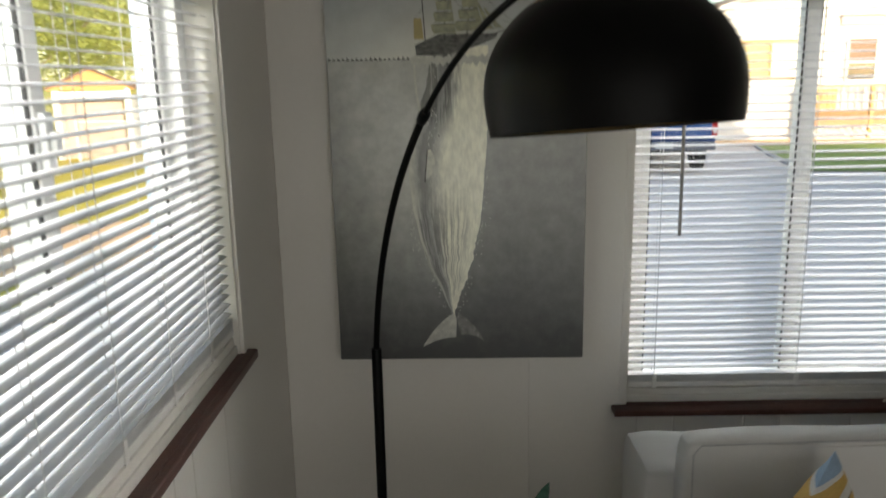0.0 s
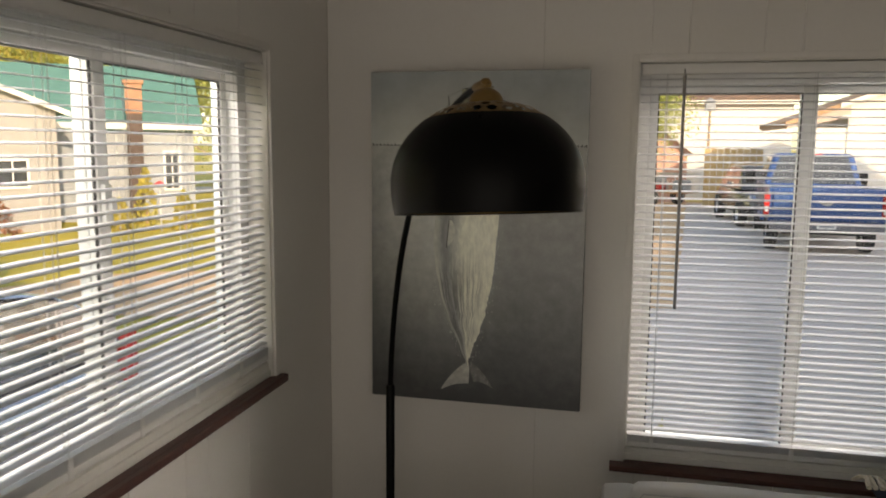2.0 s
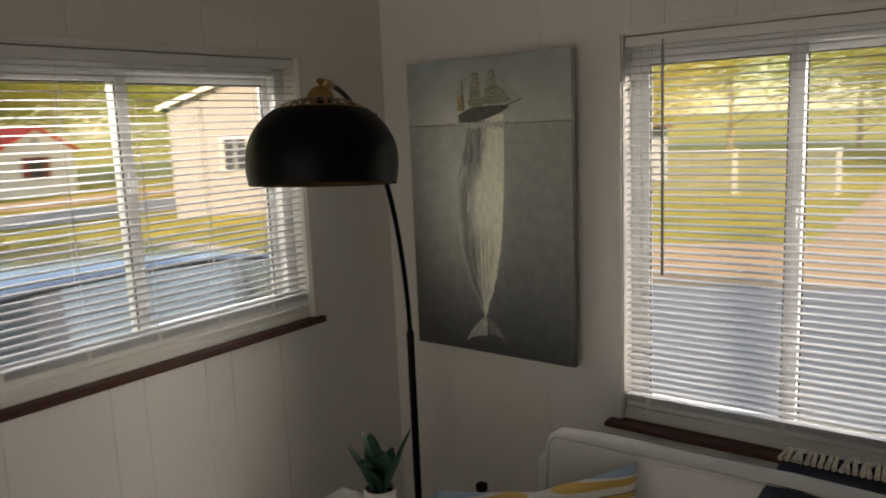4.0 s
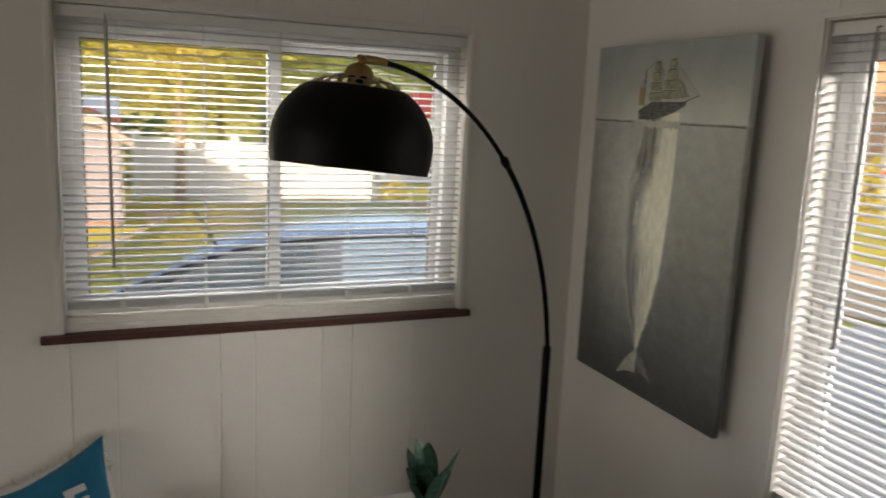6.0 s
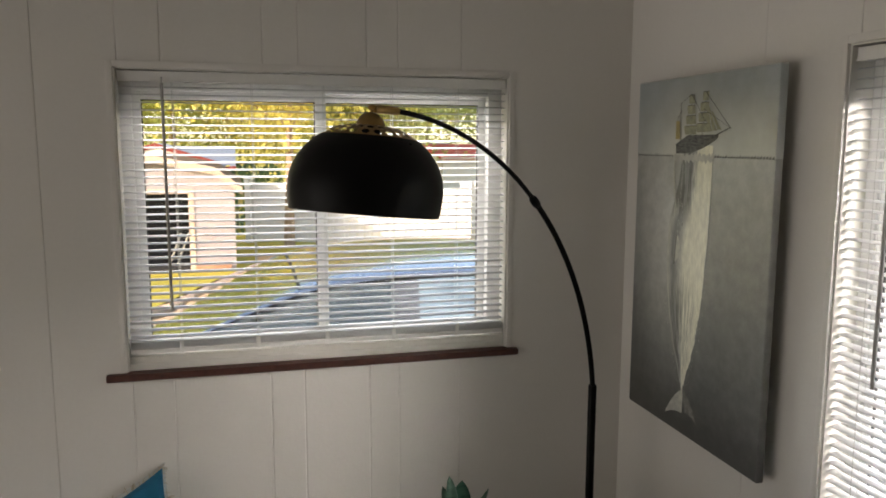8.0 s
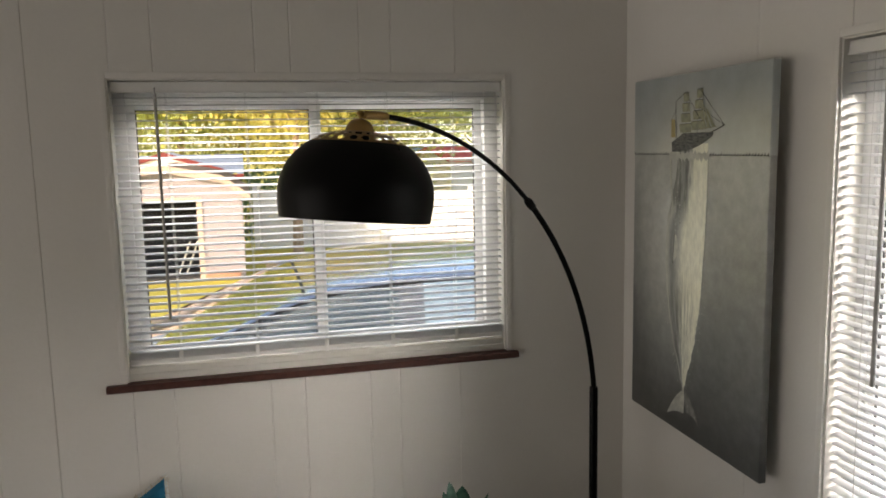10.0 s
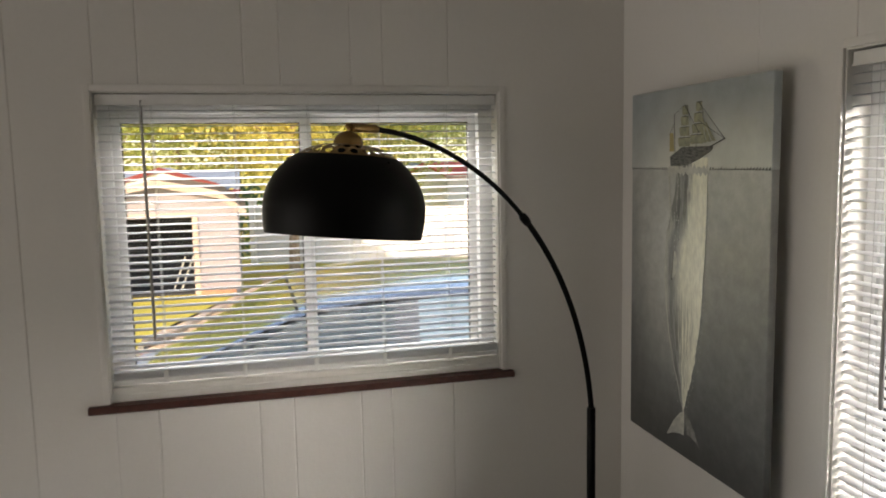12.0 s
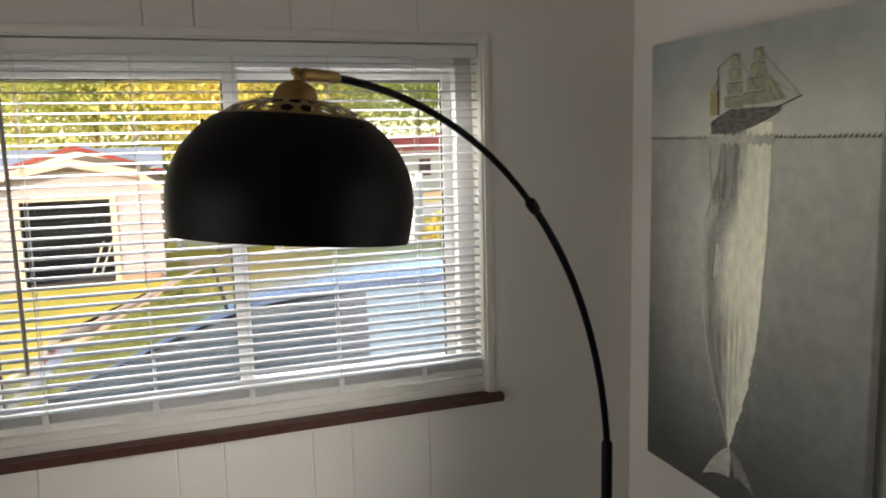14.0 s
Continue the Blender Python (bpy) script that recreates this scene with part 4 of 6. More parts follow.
part("cord", tube([(0, -0.030, 0.016), (-0.004, -0.036, -0.10), (-0.03, -0.03, -0.30), (-0.08, -0.04, -0.404)], 0.003, 6), M_BLACK, plug)

# ---- second seat with the teal pillow, against the west wall ----
seat = thing("bench_seat", pose(0.02, -1.95, 0), "low grey upholstered bench against the west wall", "bench")
part("cushion", moved(cushion(0.62, 0.86, 0.16, 0.015, 0.04, 7), pose(0.31, 0.43, 0.22)), M_SOFA, seat)
part("frame", box(0.01, 0.01, 0.08, 0.61, 0.85, 0.225, 0.01), M_TABLE_EDGE, seat)
for x, y in ((0.05, 0.05), (0.55, 0.05), (0.05, 0.79), (0.55, 0.79)):
    part("leg", box(x - 0.02, y - 0.02, 0, x + 0.02, y + 0.02, 0.08), M_TABLE_EDGE, seat)
LEAN = pose(0, 0, 0, 0, -13, 0) @ pose(0, 0, 0, 0, 0, 90)
CORNER = pose(0.145, -1.515, 0.376) @ LEAN @ pose(0, 0, 0, 0, -7, 0) @ Vector((0.205, 0, 0.415))
TP = Matrix.Translation(CORNER - LEAN @ pose(0, 0, 0, 0, -19, 0) @ Vector((0.205, 0, 0.415))) @ LEAN @ pose(0, 0, 0, 0, -19, 0)
teal = thing("teal_pillow", TP, "teal pillow with white lettering and shaggy beige corners", "pillow")
part("cover", pillow(0.42, 0.12, 0.2, 0.0), M_TEAL, teal)
part("back_cover", moved(pillow(0.432, 0.09, 0.19), pose(0, 0.035, -0.004)), M_WHITE, teal)


def lettering(body, size, m, material, parent):
    cu = bpy.data.curves.new("letter", "FONT")
    cu.body, cu.size, cu.extrude, cu.offset = body, size, 0.0008, 0.004
    tmp = bpy.data.objects.new("letter", cu)
    scene.collection.objects.link(tmp)
    me = bpy.data.meshes.new_from_object(tmp.evaluated_get(bpy.context.evaluated_depsgraph_get()))
    bpy.data.objects.remove(tmp)
    me.transform(m)
    me.materials.clear()
    me.materials.append(material)
    ob = new("letter", me)
    ob.parent = parent
    return ob


lettering("E", 0.105, pose(0.085, -0.058, 0.265, 90, 0, 0), M_WHITE, teal)
part("letter_bar", moved(box(-0.014, -0.001, -0.045, 0.014, 0.001, 0.045), pose(0.035, -0.0605, 0.295, 0, 28, 0)), M_WHITE, teal)
bm = []
for k in range(90):
    side = k % 3
    a = random.random()
    if side == 0:
        p = Vector((0.205 - 0.10 * a * a, 0.01, 0.415 - 0.02 * a))
    elif side == 1:
        p = Vector((0.205 - 0.012 * a, 0.01, 0.415 - 0.10 * a * a))
    else:
        p = Vector((0.20 - 0.30 * a, 0.02, 0.412 - 0.05 * a * (1 - a) * 2))
    d = Vector((random.uniform(-0.2, 0.5), random.uniform(0, 0.6), random.uniform(-0.2, 0.9))).normalized() * random.uniform(0.008, 0.022)
    bm.append(tube([p, p + d * 0.6, p + d + Vector((0, 0, -0.004))], lambda f: 0.0026 * (1 - 0.7 * f), 4))
tagged(part("fringe", join(*bm), M_FUR, teal, "shaggy beige fringe"), "", "", "", "stuff")

# ---- outdoors: ground ----
M_GRASS = mat("grass", (0.52, 0.40, 0.045), (0.30, 0.26, 0.03), 0.6, 0.9, bump=0.9, bscale=14)
M_ASPHALT = mat("pale_concrete", (0.60, 0.52, 0.455), (0.46, 0.395, 0.345), 0.8, 0.85, bump=0.5, bscale=40)
M_DIRT = mat("dry_dirt", (0.66, 0.43, 0.235), (0.54, 0.345, 0.185), 0.9, 0.95, bump=0.7, bscale=18)
M_CONCRETE = mat("concrete", (0.42, 0.40, 0.37), (0.33, 0.31, 0.29), 1.1, 0.9, bump=0.3, bscale=30)
M_SIDING = mat("white_siding", (0.72, 0.70, 0.66), (0.64, 0.62, 0.58), 1.2, 0.6, stretch=(1, 1, 9), bump=0.3, bscale=9)
M_CREAM = mat("cream_siding", (0.335, 0.32, 0.305), (0.285, 0.275, 0.26), 1.0, 0.65, stretch=(1, 1, 9), bump=0.3, bscale=9)
M_GREYWALL = mat("grey_siding", (0.30, 0.325, 0.345), (0.255, 0.275, 0.295), 1.0, 0.7, stretch=(1, 1, 9), bump=0.3, bscale=9)
M_GREENROOF = mat("green_shingle", (0.095, 0.23, 0.195), (0.07, 0.175, 0.15), 3, 0.85, bump=0.6, bscale=20)
M_BLUEROOF = mat("blue_grey_shingle", (0.27, 0.31, 0.39), (0.20, 0.235, 0.30), 3, 0.8, bump=0.6, bscale=20)
M_REDROOF = mat("red_metal_roof", (0.74, 0.06, 0.045), (0.62, 0.05, 0.04), 2, 0.5)
M_BROWNROOF = mat("brown_shingle", (0.20, 0.13, 0.09), (0.14, 0.09, 0.06), 3, 0.85, bump=0.6, bscale=20)
M_EAVE = mat("light_brown_eave", (0.50, 0.31, 0.17), (0.40, 0.24, 0.13), 5, 0.8, bump=0.5, bscale=20)
M_GATE = mat("gate_boards", (0.62, 0.42, 0.18), (0.50, 0.33, 0.14), 4, 0.75, stretch=(6, 6, 1), bump=0.3)
M_REDTRIM = mat("dark_red_trim", (0.22, 0.035, 0.03), None, 5, 0.6)
M_TAN = mat("tan_trim", (0.50, 0.385, 0.31), (0.43, 0.33, 0.265), 5, 0.6)
M_SALMON = mat("salmon_boards", (0.62, 0.36, 0.27), (0.54, 0.30, 0.22), 3, 0.75)
M_LAWN = mat("green_lawn", (0.20, 0.27, 0.045), (0.14, 0.20, 0.035), 0.8, 0.9, bump=0.9, bscale=14)
M_ORANGE = mat("orange_gable", (0.55, 0.30, 0.11), (0.46, 0.25, 0.09), 3, 0.7)
M_BRICK = mat("chimney_brick", (0.40, 0.22, 0.14), (0.30, 0.16, 0.10), 8, 0.9, bump=0.5)
# near-black colour that paints the shade inside the shed
M_DOOR_SHADE = mat("doorway_shade", (0.02, 0.02, 0.022), (0.035, 0.035, 0.038), 2, 0.8)
M_WINDOW = mat("house_window", (0.03, 0.035, 0.04), (0.06, 0.065, 0.07), 2, 0.08, spec=0.9)
M_FENCE = mat("white_vinyl_fence", (0.70, 0.69, 0.67), (0.64, 0.63, 0.61), 2, 0.4, piece=0.03)
M_METAL = mat("galvanised", (0.62, 0.62, 0.62), (0.5, 0.5, 0.5), 6, 0.4, metal=0.6)
M_WOOD = mat("deck_wood", (0.40, 0.24, 0.12), (0.30, 0.17, 0.08), 5, 0.75, stretch=(6, 6, 1), bump=0.3)
M_BARK = mat("bark", (0.40, 0.29, 0.19), (0.25, 0.18, 0.12), 8, 0.95, stretch=(3, 3, 0.6), bump=0.8, bscale=14)
M_LEAF_Y = translucent("leaves_yellow", (0.70, 0.60, 0.16), (0.54, 0.50, 0.15), 0.7, 0.64)
M_LEAF_G = translucent("leaves_green", (0.54, 0.56, 0.18), (0.38, 0.43, 0.14), 0.5, 0.62)
M_LEAF_D = translucent("leaves_dark", (0.20, 0.28, 0.12), (0.10, 0.16, 0.07), 0.6, 0.45)
M_TYRE = mat("tyre", (0.02, 0.02, 0.02), None, 20, 0.85)
M_RIM = mat("rim", (0.55, 0.55, 0.56), None, 10, 0.3, metal=0.9)
M_CARPAINT = mat("car_paint_slate", (0.36, 0.365, 0.40), (0.34, 0.345, 0.38), 3, 0.13, metal=0.7, rvar=0.03)
M_TRUCKPAINT = mat("truck_paint_blue", (0.035, 0.10, 0.29), (0.03, 0.085, 0.25), 3, 0.22, metal=0.2, rvar=0.03)
M_CARGLASS = mat("car_glass", (0.10, 0.115, 0.12), (0.03, 0.034, 0.04), 2.2, 0.04, spec=1.0, rvar=0.01)
coat = M_CARGLASS.node_tree.nodes["Principled BSDF"].inputs
coat["Coat Weight"].default_value, coat["Coat Roughness"].default_value, coat["Coat IOR"].default_value = 1.0, 0.02, 1.5
# pale blue base colour paints a bright reflection into the glass
M_REFLGLASS = mat("car_glass_painted_reflection", (0.32, 0.38, 0.42), (0.23, 0.29, 0.33), 2.2, 0.06, spec=1.0, rvar=0.01)
M_TRUCKGLASS = mat("truck_glass", (0.06, 0.062, 0.06), (0.03, 0.032, 0.035), 3, 0.05, spec=0.8, rvar=0.01)
M_BUMPER = mat("dull_bumper", (0.20, 0.20, 0.22), (0.15, 0.15, 0.17), 8, 0.45, metal=0.7)
M_GREYPAINT = mat("car_paint_graphite", (0.06, 0.06, 0.062), (0.05, 0.05, 0.052), 3, 0.2, metal=0.5, rvar=0.03)
M_RED = mat("tail_lamp_red", (0.50, 0.02, 0.015), None, 10, 0.2)
M_CHROME = mat("chrome", (0.75, 0.75, 0.76), None, 10, 0.15, metal=1.0)
M_PLATE = mat("plate_white", (0.75, 0.75, 0.73), None, 10, 0.5)


def land(x, y):
    far = max(0.0, -x - 16) + 0.35 * max(0.0, y - 26)
    def step(a, b, q):
        f = min(1, max(0, (q - a) / (b - a)))
        return f * f * (3 - 2 * f)
    return GROUND + 0.17 * step(3, 11, y) * step(-2, 2.5, x) - 1.1 * (1 - math.exp(-far / 28)) + 0.02 * noise.noise(Vector((x * 0.2, y * 0.2, 0)))


def spread(f, n):
    """Finer steps near the house, coarse towards the horizon."""
    s = 2 * f - 1
    return 30 * s + 2470 * s ** 5


bm = sheet(110, 110, lambda u, v: (spread(u, 0), spread(v, 0), land(spread(u, 0), spread(v, 0))))
structure("ground", bm, M_GRASS, "uneven yellow-green lawn reaching to the horizon", "ground", None)


def patch(name, outline, material, label, lift=0.02, n=14):
    """A paved or bare patch lying on the lawn, between two edges given at both ends."""
    a, b, c, d = [Vector(p) for p in outline]
    def f(u, v):
        p = (a * (1 - u) + b * u) * (1 - v) + (d * (1 - u) + c * u) * v
        w = 0.12 * noise.noise(Vector((p.x * 0.8, p.y * 0.8, 5)))
        return (p.x + w, p.y + w, land(p.x, p.y) + lift)
    structure(name, sheet(n, n * 2, f), material, label, "ground")


def ribbon(way, wide, high):
    """A low strip of blocks end to end along a line on the ground."""
    blocks = []
    for (x0, y0), (x1, y1) in zip(way, way[1:]):
        n = max(1, round(math.hypot(x1 - x0, y1 - y0) / 0.6))
        for k in range(n):
            x, y = x0 + (x1 - x0) * (k + 0.5) / n, y0 + (y1 - y0) * (k + 0.5) / n
            blocks.append(moved(box(-wide / 2, -0.29, -0.05, wide / 2, 0.29, high, 0.01), pose(x, y, land(x, y), 0, 0, math.degrees(math.atan2(y1 - y0, x1 - x0)) - 90)))
    return join(*blocks)


patch("driveway", ((0.9, 0.3), (8.5, 0.3), (9.0, 27), (3.2, 27)), M_ASPHALT, "pale grey concrete driveway beside the house")
patch("forecourt", ((-5.4, -2.6), (-0.4, -2.6), (2.2, 8.0), (-3.4, 7.0)), M_ASPHALT, "pale grey concrete parking area", 0.024)
patch("dirt_strip", ((-9.0, 5.6), (2.2, 7.4), (2.6, 12.5), (-7.0, 9.2)), M_DIRT, "dry tan dirt strip along the lawn", 0.016)
patch("dirt_path", ((-13.4, -0.9), (-9.3, -0.7), (-6.0, 7.5), (-12.4, 4.4)), M_DIRT, "dry tan dirt beside the fence", 0.014)
patch("road", ((-27, 3.5), (-19.8, 4.2), (-17.5, 40), (-25, 40)), M_CONCRETE, "pale worn road behind the lawn", 0.02)
patch("lane", ((-35, 3.0), (-28.6, 3.0), (-27, 40), (-33, 40)), M_DIRT, "sandy lane in front of the houses", 0.03)
patch("side_lawn", ((7.35, 13.1), (17, 12.3), (18, 18.5), (8.55, 18.7)), M_LAWN, "green mown lawn in front of the white house", 0.045)
patch("flower_bed", ((8.3, 18.75), (18, 18.55), (18, 20.7), (7.4, 20.7)), M_DIRT, "bare brown soil along the white house", 0.04)
structure("lawn_edging", ribbon([(7.28, 13.05), (7.8, 15.9), (8.48, 18.72)], 0.09, 0.07), M_CONCRETE, "pale concrete edging along the green lawn", "kerb")
patch("side_path", ((-0.8, 9.5), (3.6, 9.0), (5.2, 28), (-1.6, 28)), M_DIRT, "dry tan dirt edge of the driveway", 0.017)


# ---- this house from outside, with unseen shade-casting parts ----
def gable_roof(x0, x1, y0, y1, z, rise, along="x", over=0.35, thick=0.14):
    """Two sloping slabs over a rectangle, ridge along x or y."""
    if along == "x":
        m, o = (y0 + y1) / 2, over
        h = (y1 - y0) / 2
        drop = rise * o / h
        out = [(y0 - o, z - drop), (m, z + rise), (y1 + o, z - drop), (y1 + o, z - drop + thick), (m, z + rise + thick), (y0 - o, z - drop + thick)]
        return prism(out, x0 - o, x1 + o, "x")
    m, o, h = (x0 + x1) / 2, over, (x1 - x0) / 2
    drop = rise * o / h
    out = [(x0 - o, z - drop), (m, z + rise), (x1 + o, z - drop), (x1 + o, z - drop + thick), (m, z + rise + thick), (x0 - o, z - drop + thick)]
    return prism(out, y0 - o, y1 + o, "y")


def gable_body(x0, x1, y0, y1, z0, z, rise, along="x"):
    if along == "x":
        return prism([(y0, z0), (y1, z0), (y1, z), ((y0 + y1) / 2, z + rise), (y0, z)], x0, x1, "x")
    return prism([(x0, z0), (x1, z0), (x1, z), ((x0 + x1) / 2, z + rise), (x0, z)], y0, y1, "y")


own = thing("own_house", pose(0, 0, 0), "house around the room, with unseen roof and wings casting shade", "house")
# roof is out of view; its rise sets how far the shadow reaches
part("roof", gable_roof(-0.65, 12.0, -9.0, 0.15, 2.72, 1.9), M_BROWNROOF, own)
# gabled block out of view, added to cast shade over driveway and truck
BLOCK_POSE = pose(12.3, 4.5, 0, 0, 0, -11.2)
part("shade_block", moved(gable_body(-2.3, 2.3, -8.9, 7.0, -0.6, 3.9, 1.3, "y"), BLOCK_POSE), M_SIDING, own)
part("shade_block_roof", moved(gable_roof(-2.3, 2.3, -8.9, 7.0, 3.9, 1.3, "y", 0.2, 0.10), BLOCK_POSE), M_BROWNROOF, own)
# siding out of view, added for the car's side glass to reflect
M_OWNSIDING = mat("pale_blue_siding", (0.50, 0.60, 0.68), (0.44, 0.54, 0.62), 1.2, 0.6, stretch=(1, 1, 9), bump=0.3, bscale=9)
part("cladding", moved(wall_core(-9.0, 0.14, (WIN_W[0] - 0.03, WIN_W[1] + 0.03, WIN_W[2] - 0.03, WIN_W[3] + 0.03), 0.152, 0.17), WEST), M_OWNSIDING, own, "pale blue siding")
# added boxes out of view: they block sun and cast the house's shade
part("unseen_wing", box(4.9, -9.0, -0.6, 12.0, 0.15, 2.6), M_SIDING, own)
part("unseen_wing", box(-0.15, -9.0, -0.6, 4.75, -5.5, 2.6), M_SIDING, own)


def house(name, m, w, d, z, rise, along, wall, roof, label, windows=(), gable=None, trim=None):
    """A house in its own axes: front on y = 0, width along x, ground at z = 0."""
    h = thing(name, m, label, "house")
    part("wall", gable_body(-w / 2, w / 2, 0, d, -0.6, z, rise, along), wall, h)
    part("roof", gable_roof(-w / 2, w / 2, 0, d, z, rise, along, 0.25, 0.10), roof, h)
    if along == "x":
        part("fascia", box(-w / 2 - 0.25, -0.30, z - 0.25 * rise / (d / 2) + 0.03, w / 2 + 0.25, -0.24, z + 0.05), trim or M_SIDING, h)
    else:
        for s in (-1, 1):
            part("bargeboard", prism([(0, z + rise + 0.10), (s * (w / 2 + 0.27), z - 0.27 * rise / (w / 2) + 0.10), (s * (w / 2 + 0.27), z - 0.27 * rise / (w / 2) - 0.03), (0, z + rise - 0.03)], -0.28, -0.252), trim or M_SIDING, h)
    if gable and along == "y":
        part("gable_panel", prism([(-w / 2 + 0.05, z + 0.02), (w / 2 - 0.05, z + 0.02), (0, z + rise - 0.08)], -0.03, 0.02), gable, h)
    for x, zz, ww, hh, material in windows:
        wi = part("window", join(box(x - ww / 2 - 0.06, -0.05, zz - 0.06, x + ww / 2 + 0.06, 0.03, zz, 0.005), box(x - ww / 2 - 0.06, -0.05, zz + hh, x + ww / 2 + 0.06, 0.03, zz + hh + 0.06, 0.005),
                              box(x - ww / 2 - 0.06, -0.05, zz, x - ww / 2, 0.03, zz + hh, 0.005), box(x + ww / 2, -0.05, zz, x + ww / 2 + 0.06, 0.03, zz + hh, 0.005), box(x - 0.015, -0.035, zz, x + 0.015, 0.03, zz + hh)), M_SIDING if material is M_WINDOW else material, h)
        part("pane", box(x - ww / 2, -0.02, zz, x + ww / 2, 0.01, zz + hh), M_WINDOW, wi)
    return h


def facing(x, y, toward=(1.5, -1.3), turn=0.0):
    """A pose on the ground at (x, y) whose front looks to a point."""
    a = math.degrees(math.atan2(toward[0] - x, -(toward[1] - y)))
    return pose(x, y, land(x, y), 0, 0, a + turn)


# north-west: green-roofed house with brick chimney, cream gable beside it
green = house("green_roof_house", facing(-13.6, 16.2, turn=-6) @ Matrix.Translation((-0.35, 0, 0)), 6.9, 6.0, 2.65, 1.75, "x", M_GREYWALL, M_GREENROOF, "grey-walled house with green shingle roof and chimney",
              ((2.85, 0.9, 0.35, 1.0, M_WINDOW), (0.8, 0.7, 0.42, 1.15, M_WINDOW), (-1.25, 0.9, 0.5, 1.1, M_WINDOW)))
ch = part("chimney", join(box(1.70, -0.45, -0.3, 2.10, -0.02, 2.95, 0.02)), mat("chimney_dark", (0.10, 0.072, 0.06), (0.07, 0.05, 0.042), 6, 0.9, bump=0.4), green, "dark brown chimney stack")
part("chimney_top", join(box(1.68, -0.47, 2.95, 2.12, 0.0, 3.75, 0.02), box(1.63, -0.52, 3.75, 2.17, 0.05, 3.85, 0.02)), M_BRICK, ch, "orange brick chimney head")
house("cream_house", facing(-14.3, 12.1, turn=2), 5.6, 4.0, 2.9, 1.1, "y", M_CREAM, M_GREENROOF, "cream gabled house with small windows", ((0.6, 1.5, 0.5, 0.5, M_WINDOW), (1.8, 1.1, 0.6, 0.6, M_WINDOW), (-1.2, 1.2, 0.6, 0.8, M_WINDOW)))

# carport with orange gable, chain-link fence
cp = thing("carport", facing(-9.9, 20.8), "small open carport with orange gable and white posts", "carport")
for x in (-0.95, 0.95):
    for y in (0.0, 2.6):
        part("post", box(x - 0.09, y - 0.06, -0.1, x + 0.09, y + 0.06, 2.0, 0.01), M_SIDING, cp)
part("gable", prism([(-1.15, 1.95), (1.15, 1.95), (1.15, 2.05), (0, 2.55), (-1.15, 2.05)], -0.06, 0.04), M_ORANGE, cp)
part("beam", box(-0.95, -0.05, 1.72, 0.95, 0.05, 1.93, 0.01), M_SIDING, cp)
part("roof", gable_roof(-1.1, 1.1, 0, 2.8, 2.02, 0.52, "y", 0.12, 0.07), M_BROWNROOF, cp)
part("side_wall", box(-1.0, 0.1, 0, -0.9, 2.5, 1.9), M_TAN, cp)
# set just behind the front so sun lights it and hides the shade inside
part("back_wall", box(-0.86, 0.30, 0, 0.86, 0.38, 1.9), M_TAN, cp)
part("lean_to", prism([(1.1, 2.05), (3.0, 1.75), (3.0, 1.83), (1.1, 2.15)], 0.2, 2.8), M_BROWNROOF, cp)
part("lean_to_wall", box(1.1, 1.2, 0, 2.9, 1.3, 1.8), M_GREYWALL, cp)


def chain_fence(p, q, h=1.15):
    p, q = Vector(p), Vector(q)
    n = max(2, round((q - p).length / 2.2))
    f = thing("chain_link_fence", Matrix.Translation((p.x, p.y, land(p.x, p.y))), "galvanised chain-link fence with white posts on the lawn", "fence")
    def at(k, z):
        r = p.lerp(q, k)
        return Vector((r.x - p.x, r.y - p.y, z + land(r.x, r.y) - land(p.x, p.y)))
    for k in range(n + 1):
        part("post", tube([at(k / n, -0.1), at(k / n, h + 0.05)], 0.035, 8), M_FENCE, f)
    part("rail", tube([at(0, h), at(1, h)], 0.022, 6), M_FENCE, f)
    length = (q - p).length
    wires, step = [], 0.11
    m = int(length / step)
    for k in range(-int(h / step), m):
        for s in (0, 1):
            k0, k1 = k * step, k * step + h
            z0, z1 = (0.0, h) if s == 0 else (h, 0.0)
            if k0 < 0:
                z0, k0 = (z0 - k0, 0) if s == 0 else (z0 + k0, 0)
            if k1 > length:
                z1, k1 = (z1 - (k1 - length), length) if s == 0 else (z1 + (k1 - length), length)
            wires.append(tube([at(k0 / length, z0), at(k1 / length, z1)], 0.006, 3, False))
    tagged(part("mesh_wire", join(*wires), M_METAL, f), "", "", "", "stuff")


chain_fence((-9.4, 18.6), (-2.0, 19.4))
lp = thing("fence_post", pose(-6.9, 17.6, land(-6.9, 17.6)), "tall white post standing on the lawn", "post")
part("shaft", tube([(0, 0, -0.1), (0, 0, 2.15)], 0.06, 8), M_FENCE, lp)

# bright shrubs before the green-roofed house
def bush(x, y, h, r, seed, material, label):
    random.seed(seed)
    b = thing("bush", pose(x, y, land(x, y)), label, "bush", "shrubs by the houses")
    part("stem", tube([(0, 0, 0), (0.02, 0, h * 0.4)], lambda f: 0.05 * (1 - 0.5 * f), 6), M_BARK, b)
    bm = bmesh.new()
    for k in range(420):
        z = random.random()
        rr = r * (1 - z) ** 0.6 * random.uniform(0.55, 1.0)
        a = random.uniform(0, 2 * math.pi)
        leaf_quad(bm, Vector((rr * math.cos(a), rr * math.sin(a), 0.05 + h * z)), random.uniform(0.05, 0.10))
    part("leaves", bm, material, b, smooth=180)


